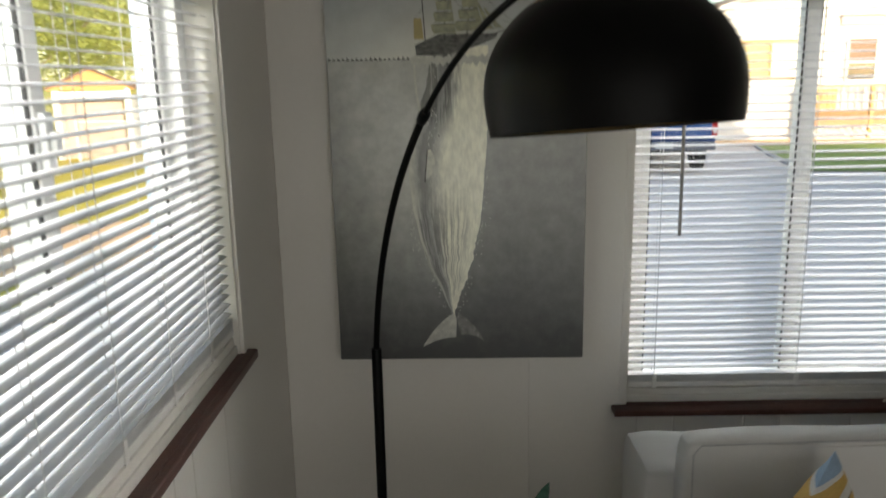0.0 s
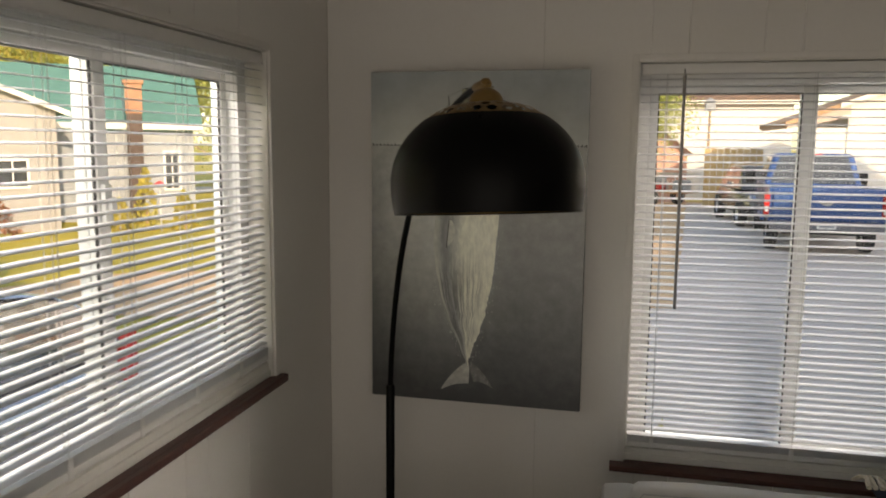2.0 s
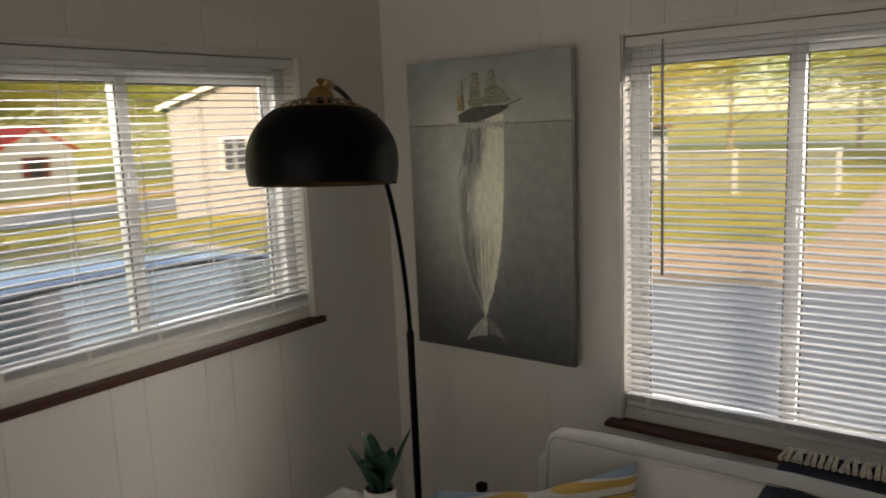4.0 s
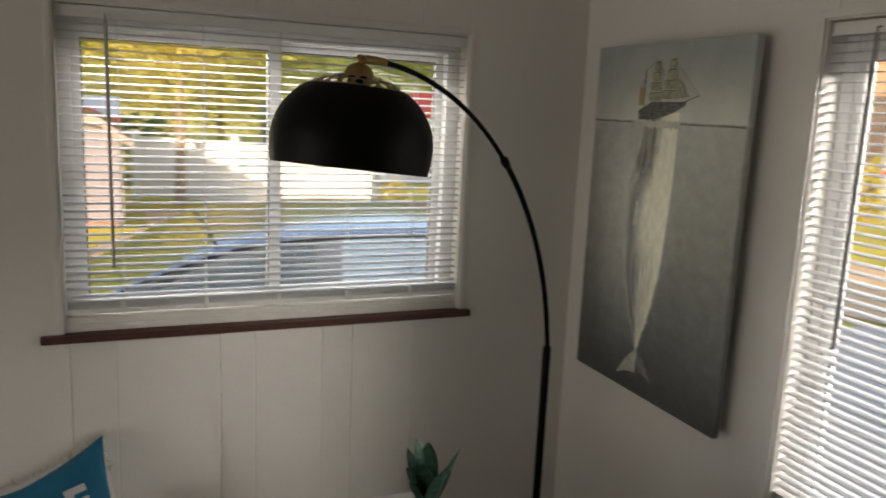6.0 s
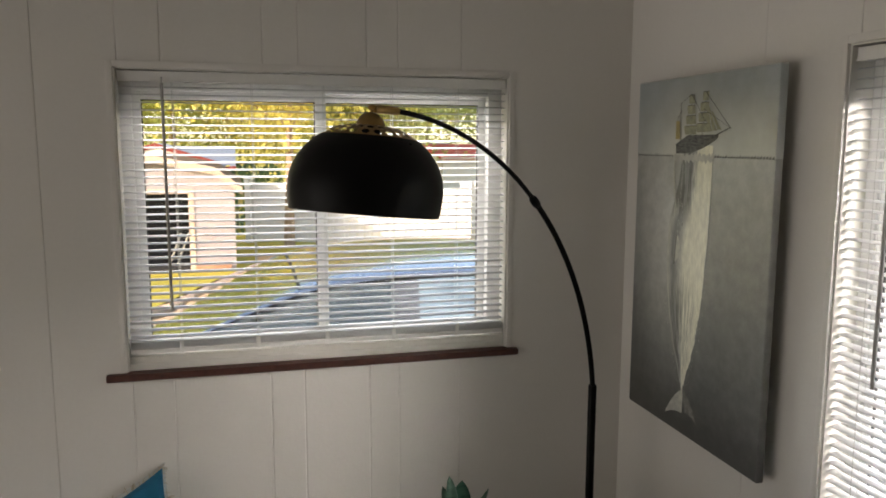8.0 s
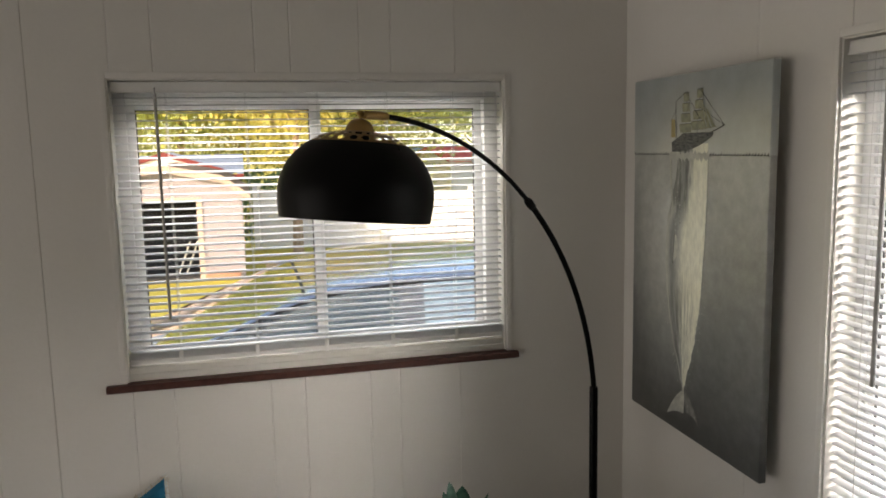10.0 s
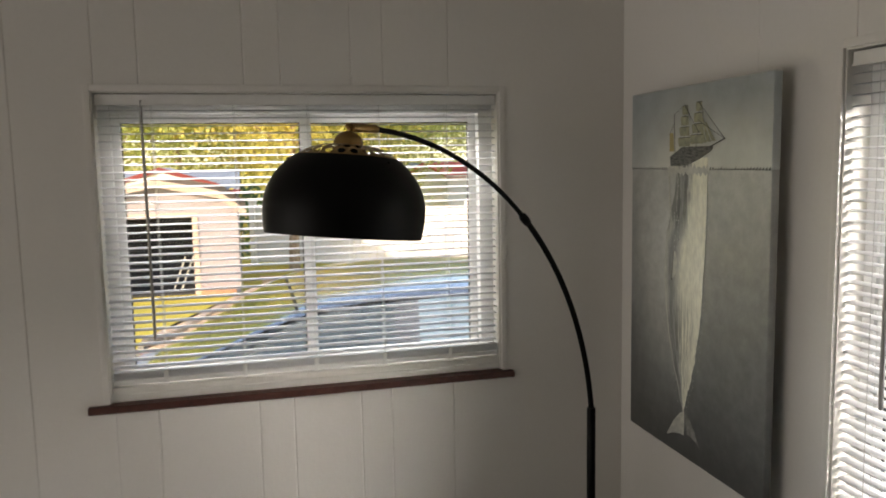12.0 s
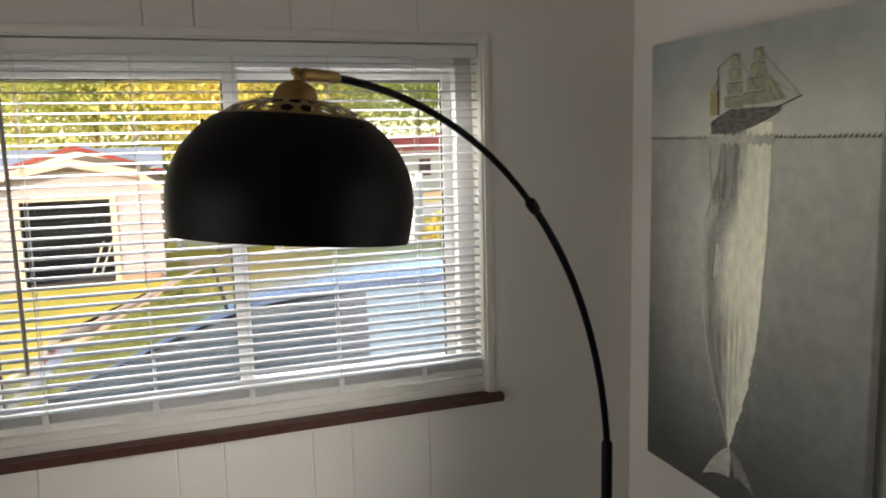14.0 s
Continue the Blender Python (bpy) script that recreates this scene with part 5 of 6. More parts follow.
def leaf_quad(bm, c, s):
    a, b = Vector((random.gauss(0, 1), random.gauss(0, 1), random.gauss(0, 1))).normalized(), Vector((random.gauss(0, 1), random.gauss(0, 1), random.gauss(0, 1)))
    b = (b - a * b.dot(a)).normalized()
    bm.faces.new([bm.verts.new(c + s * p) for p in (-a, b * 0.5, a, -b * 0.5)])


for k, (x, y, h) in enumerate(((-10.6, 14.9, 1.5), (-9.8, 15.3, 0.95), (-9.0, 16.0, 1.05), (-11.4, 15.0, 0.7))):
    bush(x, y, h, 0.38, 40 + k, M_LEAF_Y, "small yellow-green conical shrub on the lawn")
M_RUST = translucent("rust_leaves", (0.34, 0.14, 0.07), (0.20, 0.09, 0.05), 3, 0.3)
bush(-12.7, 12.2, 1.0, 0.75, 51, M_RUST, "rust-brown shrub before the cream house")
bush(-13.6, 11.6, 0.8, 0.6, 52, M_RUST, "rust-brown shrub before the cream house")
bin_ = thing("waste_bin", pose(-8.05, 6.85, land(-8.05, 6.85), 0, 0, 35), "dark grey wheeled waste bin with red lid", "bin")
part("body", moved(lathe([(0, 0.06), (0.33, 0.06), (0.35, 0.10), (0.42, 0.92), (0.44, 0.94), (0.44, 0.97), (0, 0.97)], 4), pose(0, 0, 0, 0, 0, 45)), M_GREYPAINT, bin_)
part("lid", moved(lathe([(0.46, 0.972), (0.46, 1.0), (0.40, 1.05), (0, 1.07)], 4), pose(0, 0, 0, 0, 0, 45)), M_RED, bin_, "red plastic lid")
for x in (-0.26, 0.26):
    part("wheel", moved(lathe([(0, -0.025), (0.10, -0.025), (0.10, 0.025), (0, 0.025)], 16), pose(x, 0.26, 0.10, 0, 90, 0)), M_TYRE, bin_)
part("handle", tube([(-0.2, 0.32, 0.93), (-0.2, 0.38, 0.96), (0.2, 0.38, 0.96), (0.2, 0.32, 0.93)], 0.015, 6), M_GREYPAINT, bin_)
fl = thing("red_bird_feeder", pose(-10.2, 14.9, land(-10.2, 14.9)), "small red hanging feeder on a thin pole", "feeder")
part("pole", tube([(0, 0, 0), (0, 0, 1.1)], 0.02, 6), M_METAL, fl)
part("roof", lathe([(0.19, 1.10), (0.20, 1.12), (0.02, 1.24), (0, 1.24)], 16), M_REDROOF, fl)

# west: shed with open door, blue-roofed building, fence, red-roofed house
M_SHED = mat("shed_siding", (0.335, 0.295, 0.315), (0.285, 0.25, 0.265), 1.2, 0.65, stretch=(1, 1, 9), bump=0.3, bscale=9)
shed = thing("garden_shed", pose(-11.5, -2.47, land(-11.5, -2.47), 0, 0, 90), "small white shed with open dark doorway", "shed")
SH, SWD = 1.40, 2.56
d0, d1, dz = -0.74, 0.53, 1.32
GAMBREL = [(-1.28, 1.42), (-0.93, 1.68), (0.0, 1.87), (0.93, 1.68), (1.28, 1.42)]
part("front_wall", join(box(-SWD / 2, 0, 0, d0, 0.08, dz), box(d1, 0, 0, SWD / 2, 0.08, dz), prism([(-SWD / 2, dz), (SWD / 2, dz)] + GAMBREL[::-1], 0, 0.08)), M_SHED, shed)
for x in (-SWD / 2, SWD / 2 - 0.08):
    part("side_wall", box(x, 0.08, 0, x + 0.08, 3.0, SH), M_SHED, shed)
# back, floor and an added sheet painted near-black as the doorway's shade
part("back_wall", box(-SWD / 2 + 0.08, 2.92, 0, SWD / 2 - 0.08, 3.0, SH), M_DOOR_SHADE, shed)
part("floor", box(-SWD / 2 + 0.08, 0.08, -0.04, SWD / 2 - 0.08, 2.92, 0.03), M_DOOR_SHADE, shed)
part("shade_sheet", box(-SWD / 2 + 0.09, 1.2, 0.03, SWD / 2 - 0.09, 1.25, SH), M_DOOR_SHADE, shed)
EAVES = [(-1.42, 1.36), (-0.97, 1.70), (0.0, 1.90), (0.97, 1.70), (1.42, 1.36)]
part("roof", prism(EAVES + [(x, z + 0.06) for x, z in EAVES[::-1]], -0.14, 3.1), M_BROWNROOF, shed)
for (xa, za), (xb, zb) in zip(EAVES, EAVES[1:]):
    part("bargeboard", prism([(xa, za - 0.06), (xb, zb - 0.06), (xb, zb + 0.065), (xa, za + 0.065)], -0.17, -0.142), M_TAN, shed)
for x0, x1, z0, z1 in ((d0 - 0.09, d0, 0, dz + 0.08), (d1, d1 + 0.09, 0, dz + 0.08), (d0, d1, dz, dz + 0.08)):
    part("door_trim", box(x0, -0.02, z0, x1, 0.0, z1), M_TAN, shed)
for x in (0.15, 0.28):
    part("leaning_rail", tube([(x, 0.5, 0.05), (x + 0.22, 0.35, 0.62)], 0.018, 6), M_METAL, shed)
part("base_bricks", box(0.62, -0.10, -0.05, 1.2, 0.0, 0.10, 0.01), M_BRICK, shed)
blue = house("blue_roof_house", pose(-16.6, -5.1, land(-16.6, -5.1), 0, 0, 90), 7.4, 4.2, 1.60, 0.40, "x", M_SIDING, M_BLUEROOF, "white house with blue-grey shingle roof and red trim", (), None, M_REDTRIM)
part("cross_gable", prism([(1.15, 1.5), (3.35, 1.5), (3.35, 1.75), (2.24, 2.10), (1.15, 1.75)], -0.45, 1.5), M_SIDING, blue)
part("cross_roof", prism([(1.0, 1.72), (2.24, 2.11), (3.5, 1.72), (3.5, 1.78), (2.24, 2.17), (1.0, 1.78)], -0.44, 1.9), M_BLUEROOF, blue)
for s in (-1, 1):
    part("bargeboard", prism([(2.24, 2.18), (2.24 + s * 1.28, 1.78), (2.24 + s * 1.28, 1.69), (2.24, 2.08)], -0.50, -0.452), M_REDTRIM, blue)

fence = thing("white_fence", pose(-13.6, 1.4, land(-13.6, 1.4)), "white vinyl board fence with capped posts", "fence")


def fence_run(p, q, h, tone):
    p, q = Vector(p), Vector(q)
    n = int((q - p).length / 0.15)
    d = (q - p) / n
    ang = math.degrees(math.atan2(d.y, d.x))
    me = mesh_of(box(-0.0745, -0.012, 0.06, 0.0745, 0.012, h, 0.0015, 1), "fence_board", tone)
    for k in range(n):
        c = p + d * (k + 0.5)
        ob = part("fence_board", me, tone, fence)
        ob.matrix_basis = pose(c.x + 13.6, c.y - 1.4, land(c.x, c.y) - land(-13.6, 1.4), 0, 0, ang)
    posts = max(1, round((q - p).length / 1.5))
    for k in range(posts + 1):
        c = p.lerp(q, k / posts)
        part("fence_post", moved(join(box(-0.065, -0.065, -0.1, 0.065, 0.065, h + 0.06, 0.005), moved(lathe([(0.11, 0), (0.115, 0.02), (0.0, 0.09)], 4), pose(0, 0, h + 0.06, 0, 0, 45))), pose(c.x + 13.6, c.y - 1.4, land(c.x, c.y) - land(-13.6, 1.4), 0, 0, ang)), tone, fence)
    for z in (0.12, h - 0.10):
        part("fence_rail", tube([(p.x + 13.6, p.y - 1.4, z), (q.x + 13.6, q.y - 1.4, z)], 0.03, 4), tone, fence)


fence_run((-15.2, -0.9), (-14.15, 0.95), 1.30, M_FENCE)
fence_run((-13.9, 0.95), (-13.05, 3.35), 1.26, M_FENCE)
fence_run((-13.05, 3.45), (-14.2, 4.0), 1.26, M_FENCE)

red = house("red_roof_house", pose(-39.07, 13.55, land(-39.07, 13.55), 0, 0, 104), 8.2, 5.0, 2.0, 0.65, "x", M_SIDING, M_REDROOF, "cream house with bright red roof and front gable", ((-1.4, 0.75, 0.6, 0.8, M_REDTRIM), (0.2, 0.75, 0.6, 0.8, M_WINDOW)))
part("cross_wing", gable_body(1.2, 5.8, -1.2, 4.0, -0.6, 2.35, 1.15, "y"), M_SIDING, red)
part("cross_roof", gable_roof(1.2, 5.8, -1.2, 4.0, 2.35, 1.15, "y", 0.25, 0.10), M_REDROOF, red)
wi = part("window", box(2.6, -1.28, 0.9, 4.2, -1.2, 2.0), M_REDTRIM, red)
part("pane", box(2.95, -1.30, 1.0, 3.85, -1.27, 1.9), M_WINDOW, wi)
part("gable_vent", box(3.35, -1.26, 2.65, 3.65, -1.2, 3.0), M_GREYWALL, red)
house("grey_barn", pose(-46, 9.5, land(-46, 9.5), 0, 0, 80), 5.0, 5, 1.9, 0.9, "x", M_GREYWALL, M_BLUEROOF, "small grey-blue outbuilding among the trees")

# north-east: tall white house with deck behind the truck
big = house("white_house", pose(11.9, 20.6, land(11.9, 20.6), 0, 0, 0), 10.4, 4, 3.18, 1.85, "y", M_SIDING, M_EAVE, "large white sided house with low gable and brown roof",
            ((2.6, 1.75, 0.9, 1.0, M_TAN),))
M_BLINDYELLOW = mat("yellow_blind", (0.52, 0.43, 0.20), (0.44, 0.36, 0.16), 6, 0.7)
M_BLINDBROWN = mat("brown_blind", (0.27, 0.17, 0.11), (0.22, 0.14, 0.09), 6, 0.7)
wi = part("window", join(*[box(x0, -0.05, z0, x1, 0.03, z1, 0.005) for x0, z0, x1, z1 in ((-3.36, 1.72, -1.54, 1.79), (-3.36, 2.74, -1.54, 2.81), (-3.36, 1.79, -3.29, 2.74), (-1.61, 1.79, -1.54, 2.74), (-2.45, 1.79, -2.40, 2.74))]), M_GATE, big, "yellow painted window frame")
part("blind", box(-3.29, -0.025, 1.79, -2.45, 0.01, 2.74), M_BLINDYELLOW, wi)
part("pane", box(-2.40, -0.02, 1.79, -1.61, 0.01, 2.74), M_SIDING, wi, "plain white pane")
wi = part("window", join(*[box(x0, -0.05, z0, x1, 0.03, z1, 0.005) for x0, z0, x1, z1 in ((-0.32, 1.62, 0.57, 1.68), (-0.32, 2.78, 0.57, 2.84), (-0.32, 1.68, -0.25, 2.78), (0.50, 1.68, 0.57, 2.78), (-0.25, 2.12, 0.50, 2.18))]), M_SIDING, big)
part("blind", box(-0.25, -0.025, 2.18, 0.50, 0.01, 2.78), M_BLINDBROWN, wi, "brown pulled-down blind")
part("pane", box(-0.25, -0.02, 1.68, 0.50, 0.01, 2.12), M_WINDOW, wi)
wi = part("window", join(*[box(x0, -0.05, z0, x1, 0.03, z1, 0.005) for x0, z0, x1, z1 in ((-0.55, 3.17, 0.75, 3.21), (-0.55, 3.42, 0.75, 3.46), (-0.55, 3.21, -0.51, 3.42), (0.71, 3.21, 0.75, 3.42))]), M_TAN, big, "narrow tan window frame under the gable")
part("pane", box(-0.51, -0.02, 3.21, 0.71, 0.01, 3.42), M_SIDING, wi)
part("porch_roof", prism([(-6.8, 2.58), (-5.2, 3.15), (-5.2, 3.27), (-6.8, 2.70)], -0.25, 3.8), M_EAVE, big)
part("porch_soffit", prism([(-6.75, 2.52), (-5.2, 2.80), (-5.2, 3.14), (-6.75, 2.58)], -0.22, 3.7), M_TAN, big)
part("gutter", box(-5.45, -0.36, 2.78, -4.95, -0.27, 2.88, 0.03, 2), M_SIDING, big, "white gutter end")
part("side_wing", box(-6.2, 0.03, -0.2, -5.21, 0.75, 2.55), M_SIDING, big)
house("far_white_house", pose(3.0, 31.5, land(3.0, 31.5), 0, 0, 0), 9.0, 7, 3.95, 1.9, "x", M_SIDING, M_BROWNROOF, "tall white house with brown roof beyond the driveway")
deck = thing("wooden_deck", pose(12.5, 20.25, land(12.5, 20.25)), "raised wooden deck with railing and white lattice skirt", "deck")
part("platform", box(-2.1, 0.0, 0.70, 3.4, 0.33, 0.82, 0.01), M_WOOD, deck)
part("skirt_board", box(-2.1, -0.02, 0.42, 3.4, 0.02, 0.69, 0.008), M_EAVE, deck)
part("handrail", box(-2.1, -0.05, 1.48, 3.4, 0.06, 1.56, 0.01), M_GATE, deck)
for k in range(4):
    part("post", box(-2.1 + 1.8 * k, -0.04, 0.0, -2.0 + 1.8 * k, 0.05, 1.48, 0.008), M_GATE, deck)
for k in range(5):
    part("side_board", box(-1.98 + 0.15 * k, -0.03, 0.83, -1.85 + 0.15 * k, 0.0, 1.44, 0.004), M_GATE, deck)
for k in range(22):
    part("baluster", box(-1.10 + 0.20 * k, -0.02, 0.83, -1.05 + 0.20 * k, 0.03, 1.48), M_SIDING, deck)
for k in range(26):
    for s in (-1, 1):
        part("lattice_slat", moved(box(-0.022, -0.008, -0.25, 0.022, 0.008, 0.25), pose(-2.0 + 0.21 * k, 0.01 * s - 0.03, 0.21, 0, 45 * s, 0)), M_SIDING, deck)
for z in (0.02, 0.38):
    part("lattice_rail", box(-2.15, -0.05, z, 3.4, -0.044, z + 0.03), M_SIDING, deck)
# pale house and board gate far up the driveway
house("salmon_hut", pose(2.1, 27.5, land(2.1, 27.5), 0, 0, 0), 2.2, 2.4, 1.95, 0.85, "y", M_SALMON, M_SALMON, "small salmon-coloured gabled hut beside the driveway")
gate = thing("board_gate", pose(4.4, 24.5, land(4.4, 24.5)), "yellowish wooden board gate beside the driveway", "gate")
for k in range(9):
    part("board", box(-0.9 + 0.2 * k, -0.015, 0.05, -0.72 + 0.2 * k, 0.015, 1.95 + 0.05 * (k % 2), 0.005), M_GATE, gate)
part("rail", box(-0.9, 0.015, 0.5, 0.88, 0.05, 0.6), M_WOOD, gate)
ub = thing("lantern_post", pose(3.85, 27.0, land(3.85, 27.0)), "thin grey lantern post beside the driveway", "lamp post")
part("shaft", tube([(0, 0, -0.2), (0, 0, 3.3)], lambda f: 0.06 - 0.02 * f, 10), M_BARK, ub)
part("lantern", join(box(-0.17, -0.17, 3.3, 0.17, 0.17, 3.62, 0.02), moved(lathe([(0.27, 0), (0, 0.16)], 4), pose(0, 0, 3.62, 0, 0, 45))), M_GREYWALL, ub)
# invented trailer and load in place of unclear clutter by the driveway
trailer = thing("clutter_trailer", pose(2.35, 25.5, land(2.35, 25.5) + 0.02, 0, 0, 50), "made-up trailer standing in for unclear clutter", "trailer")
part("bed", box(-0.6, -1.0, 0.45, 0.6, 1.0, 0.53, 0.01), M_WOOD, trailer)
for x in (-0.6, 0.57):
    for y in (-1.0, 0.0, 0.97):
        part("stake", box(x, y, 0.53, x + 0.03, y + 0.03, 1.1), M_METAL, trailer)
    part("side_rail", box(x, -1.0, 1.06, x + 0.03, 1.0, 1.1), M_METAL, trailer)
for x in (-0.72, 0.72):
    part("wheel", moved(lathe([(0.1, -0.07), (0.26, -0.07), (0.28, -0.03), (0.28, 0.03), (0.26, 0.07), (0.1, 0.07)], 20, True), pose(x, 0, 0.28, 0, 90, 0)), M_TYRE, trailer)
random.seed(12)
for k in range(7):
    part("load", moved(box(-0.2, -0.2, 0, 0.2, 0.2, random.uniform(0.15, 0.45), 0.03), pose(random.uniform(-0.3, 0.3), random.uniform(-0.7, 0.7), 0.53, 0, 0, random.uniform(0, 90))), random.choice([M_TAN, M_GREYWALL, M_RED, M_BROWNROOF]), trailer)


# ---- vehicles ----
def ring_loft(sections, n=28):
    """Skin over rounded-rectangle rings: (y, half width, z low, z high, squareness)."""
    bm, rings = bmesh.new(), []
    for y, w, z0, z1, p in sections:
        r = []
        for k in range(n):
            a = 2 * math.pi * (k + 0.5) / n
            c, s = math.cos(a), math.sin(a)
            r.append(bm.verts.new((w * abs(c) ** (2 / p) * (1 if c > 0 else -1), y, (z0 + z1) / 2 + (z1 - z0) / 2 * abs(s) ** (2 / p) * (1 if s > 0 else -1))))
        rings.append(r)
    for lo, hi in zip(rings, rings[1:]):
        for k in range(n):
            bm.faces.new((lo[k], lo[(k + 1) % n], hi[(k + 1) % n], hi[k]))
    bm.faces.new(rings[0][::-1]), bm.faces.new(rings[-1])
    bmesh.ops.recalc_face_normals(bm, faces=bm.faces)
    return bm


def quad(pts, inset, lift):
    """A pane on four corners, drawn in a little and lifted off the body, with thickness."""
    p = [Vector(q) for q in pts]
    c = sum(p, Vector()) / 4
    nrm = (p[1] - p[0]).cross(p[3] - p[0]).normalized()
    bm = bmesh.new()
    top = [bm.verts.new(q + (c - q).normalized() * inset + nrm * lift) for q in p]
    low = [bm.verts.new(q + (c - q).normalized() * inset - nrm * 0.01) for q in p]
    bm.faces.new(top)
    for k in range(4):
        bm.faces.new((top[k], low[k], low[(k + 1) % 4], top[(k + 1) % 4]))
    bmesh.ops.recalc_face_normals(bm, faces=bm.faces)
    return bm


def wheel(parent, x, y, r, side):
    w = part("wheel", moved(lathe([(r * 0.62, -0.1), (r * 0.93, -0.11), (r, -0.07), (r, 0.07), (r * 0.93, 0.11), (r * 0.62, 0.1)], 28, True), pose(x, y, r, 0, 90, 0)), M_TYRE, parent)
    part("rim", moved(lathe([(0, 0.05), (r * 0.2, 0.06), (r * 0.55, 0.04), (r * 0.64, 0.09), (r * 0.64, -0.05), (0, -0.05)], 20), pose(x, y, r, 0, 90 * side, 0)), M_RIM, w)


def greenhouse(parent, y0, y1, t0, t1, w0, w1, zb, zt, paint, splits, pane):
    """Glass house: base from y0 to y1, roof from t0 to t1, half widths w0 and w1; windows set in the sides."""
    bm = bmesh.new()
    base = [(-w0, y0, zb), (w0, y0, zb), (w0, y1, zb), (-w0, y1, zb)]
    top = [(-w1, t0, zt), (w1, t0, zt), (w1, t1, zt), (-w1, t1, zt)]
    lo, hi = [bm.verts.new(p) for p in base], [bm.verts.new(p) for p in top]
    bm.faces.new(hi), bm.faces.new(lo[::-1])
    for k in range(4):
        bm.faces.new((lo[k], lo[(k + 1) % 4], hi[(k + 1) % 4], hi[k]))
    bmesh.ops.bevel(bm, geom=[e for e in bm.edges if max(v.co.z for v in e.verts) > zb + 0.01], offset=0.09, segments=4, profile=0.5, affect="EDGES")
    for v in bm.verts:
        if v.co.z > zt - 0.05:
            v.co.z += 0.035 * (1 - (v.co.x / w1) ** 2)
    bmesh.ops.recalc_face_normals(bm, faces=bm.faces)
    part("cabin", bm, paint, parent)
    def lerp(a, b, f):
        return Vector(a).lerp(Vector(b), f)
    part("windscreen", quad([base[0], base[1], top[1], top[0]], 0.11, 0.006), pane, parent)
    part("rear_window", quad([base[2], base[3], top[3], top[2]], 0.13, 0.006), pane, parent)
    for b0, b1, h0, h1 in ((base[1], base[2], top[1], top[2]), (base[3], base[0], top[3], top[0])):
        flip = b0[0] < 0
        for f0, f1 in splits:
            g0, g1 = (1 - f1, 1 - f0) if flip else (f0, f1)
            part("side_window", quad([lerp(b0, b1, g0), lerp(b0, b1, g1), lerp(h0, h1, g1), lerp(h0, h1, g0)], 0.07, 0.006), pane, parent)


car = thing("parked_car", pose(-2.80, -0.15, GROUND + 0.02), "dark slate-blue hatchback car parked beside the house", "car")
part("body", ring_loft([(-2.15, 0.55, 0.42, 0.62, 3), (-2.08, 0.72, 0.30, 0.74, 3.5), (-1.7, 0.84, 0.24, 0.90, 4), (-1.1, 0.88, 0.22, 0.98, 4), (0.0, 0.90, 0.22, 1.00, 4), (1.2, 0.90, 0.22, 1.02, 4), (1.85, 0.86, 0.26, 1.02, 3.8), (2.08, 0.76, 0.34, 0.94, 3.4), (2.16, 0.60, 0.45, 0.80, 3)]), M_CARPAINT, car, "dark slate-blue body")


def ease(knots, x):
    """Rounded value between (x, y) knots, with no corner at the knots."""
    k = 0
    while k < len(knots) - 2 and x > knots[k + 1][0]:
        k += 1
    (x0, y0), (x1, y1) = knots[k], knots[k + 1]
    def slope(i):
        if i == 0 or i == len(knots) - 1:
            return (knots[1][1] - knots[0][1]) / (knots[1][0] - knots[0][0]) if i == 0 else (knots[-1][1] - knots[-2][1]) / (knots[-1][0] - knots[-2][0])
        return (knots[i + 1][1] - knots[i - 1][1]) / (knots[i + 1][0] - knots[i - 1][0])
    h, f = x1 - x0, (x - x0) / (x1 - x0)
    return (2 * f ** 3 - 3 * f * f + 1) * y0 + (f ** 3 - 2 * f * f + f) * h * slope(k) + (3 * f * f - 2 * f ** 3) * y1 + (f ** 3 - f * f) * h * slope(k + 1)


ROOFLINE = [(-1.66, 0.0), (-1.15, 0.235), (-0.66, 0.435), (-0.30, 0.495), (0.25, 0.515), (0.90, 0.49), (1.40, 0.41), (1.72, 0.25), (2.0, 0.0)]
M_PILLAR = mat("pillar_trim", (0.06, 0.062, 0.075), None, 5, 0.4)
GLAZED = {"windscreen": [], "rear_window": [], "seal": [], "pillar": [], "cabin": []}
for name in ("side_window", "side_window_mid", "side_window_rear"):
    GLAZED[name], GLAZED[name + "_far"] = [], []


def cabin_point(y, deg):
    """On the cabin's skin at length y, deg degrees round from the near belt line over the roof."""
    d, h = min(deg, 180 - deg), ease(ROOFLINE, y)
    if d <= 35:
        x, z = 0.845 - 0.06 * d / 35, 0.89 * (d / 35) ** 0.85
    else:
        q = (d - 35) / 55 * math.pi / 2
        x, z = 0.785 * math.cos(q) ** 0.9 if d < 90 else 0.0, 0.89 + 0.11 * math.sin(q)
    return (x if deg < 90 else -x, y, 0.955 + h * z)


lengths = sorted([-1.66 + 3.66 * k / 60 for k in range(61)] + [-0.69, -0.672, -0.17, -0.03, 0.98, 1.06, 1.48, 1.515])
angles = [0, 1, 2.5, 6, 11, 17, 23, 29, 33.5, 35.5, 40, 45, 47] + [47 + 86 * k / 16 for k in range(1, 17)] + [180 - d for d in (45, 40, 35.5, 33.5, 29, 23, 17, 11, 6, 2.5, 1, 0)]
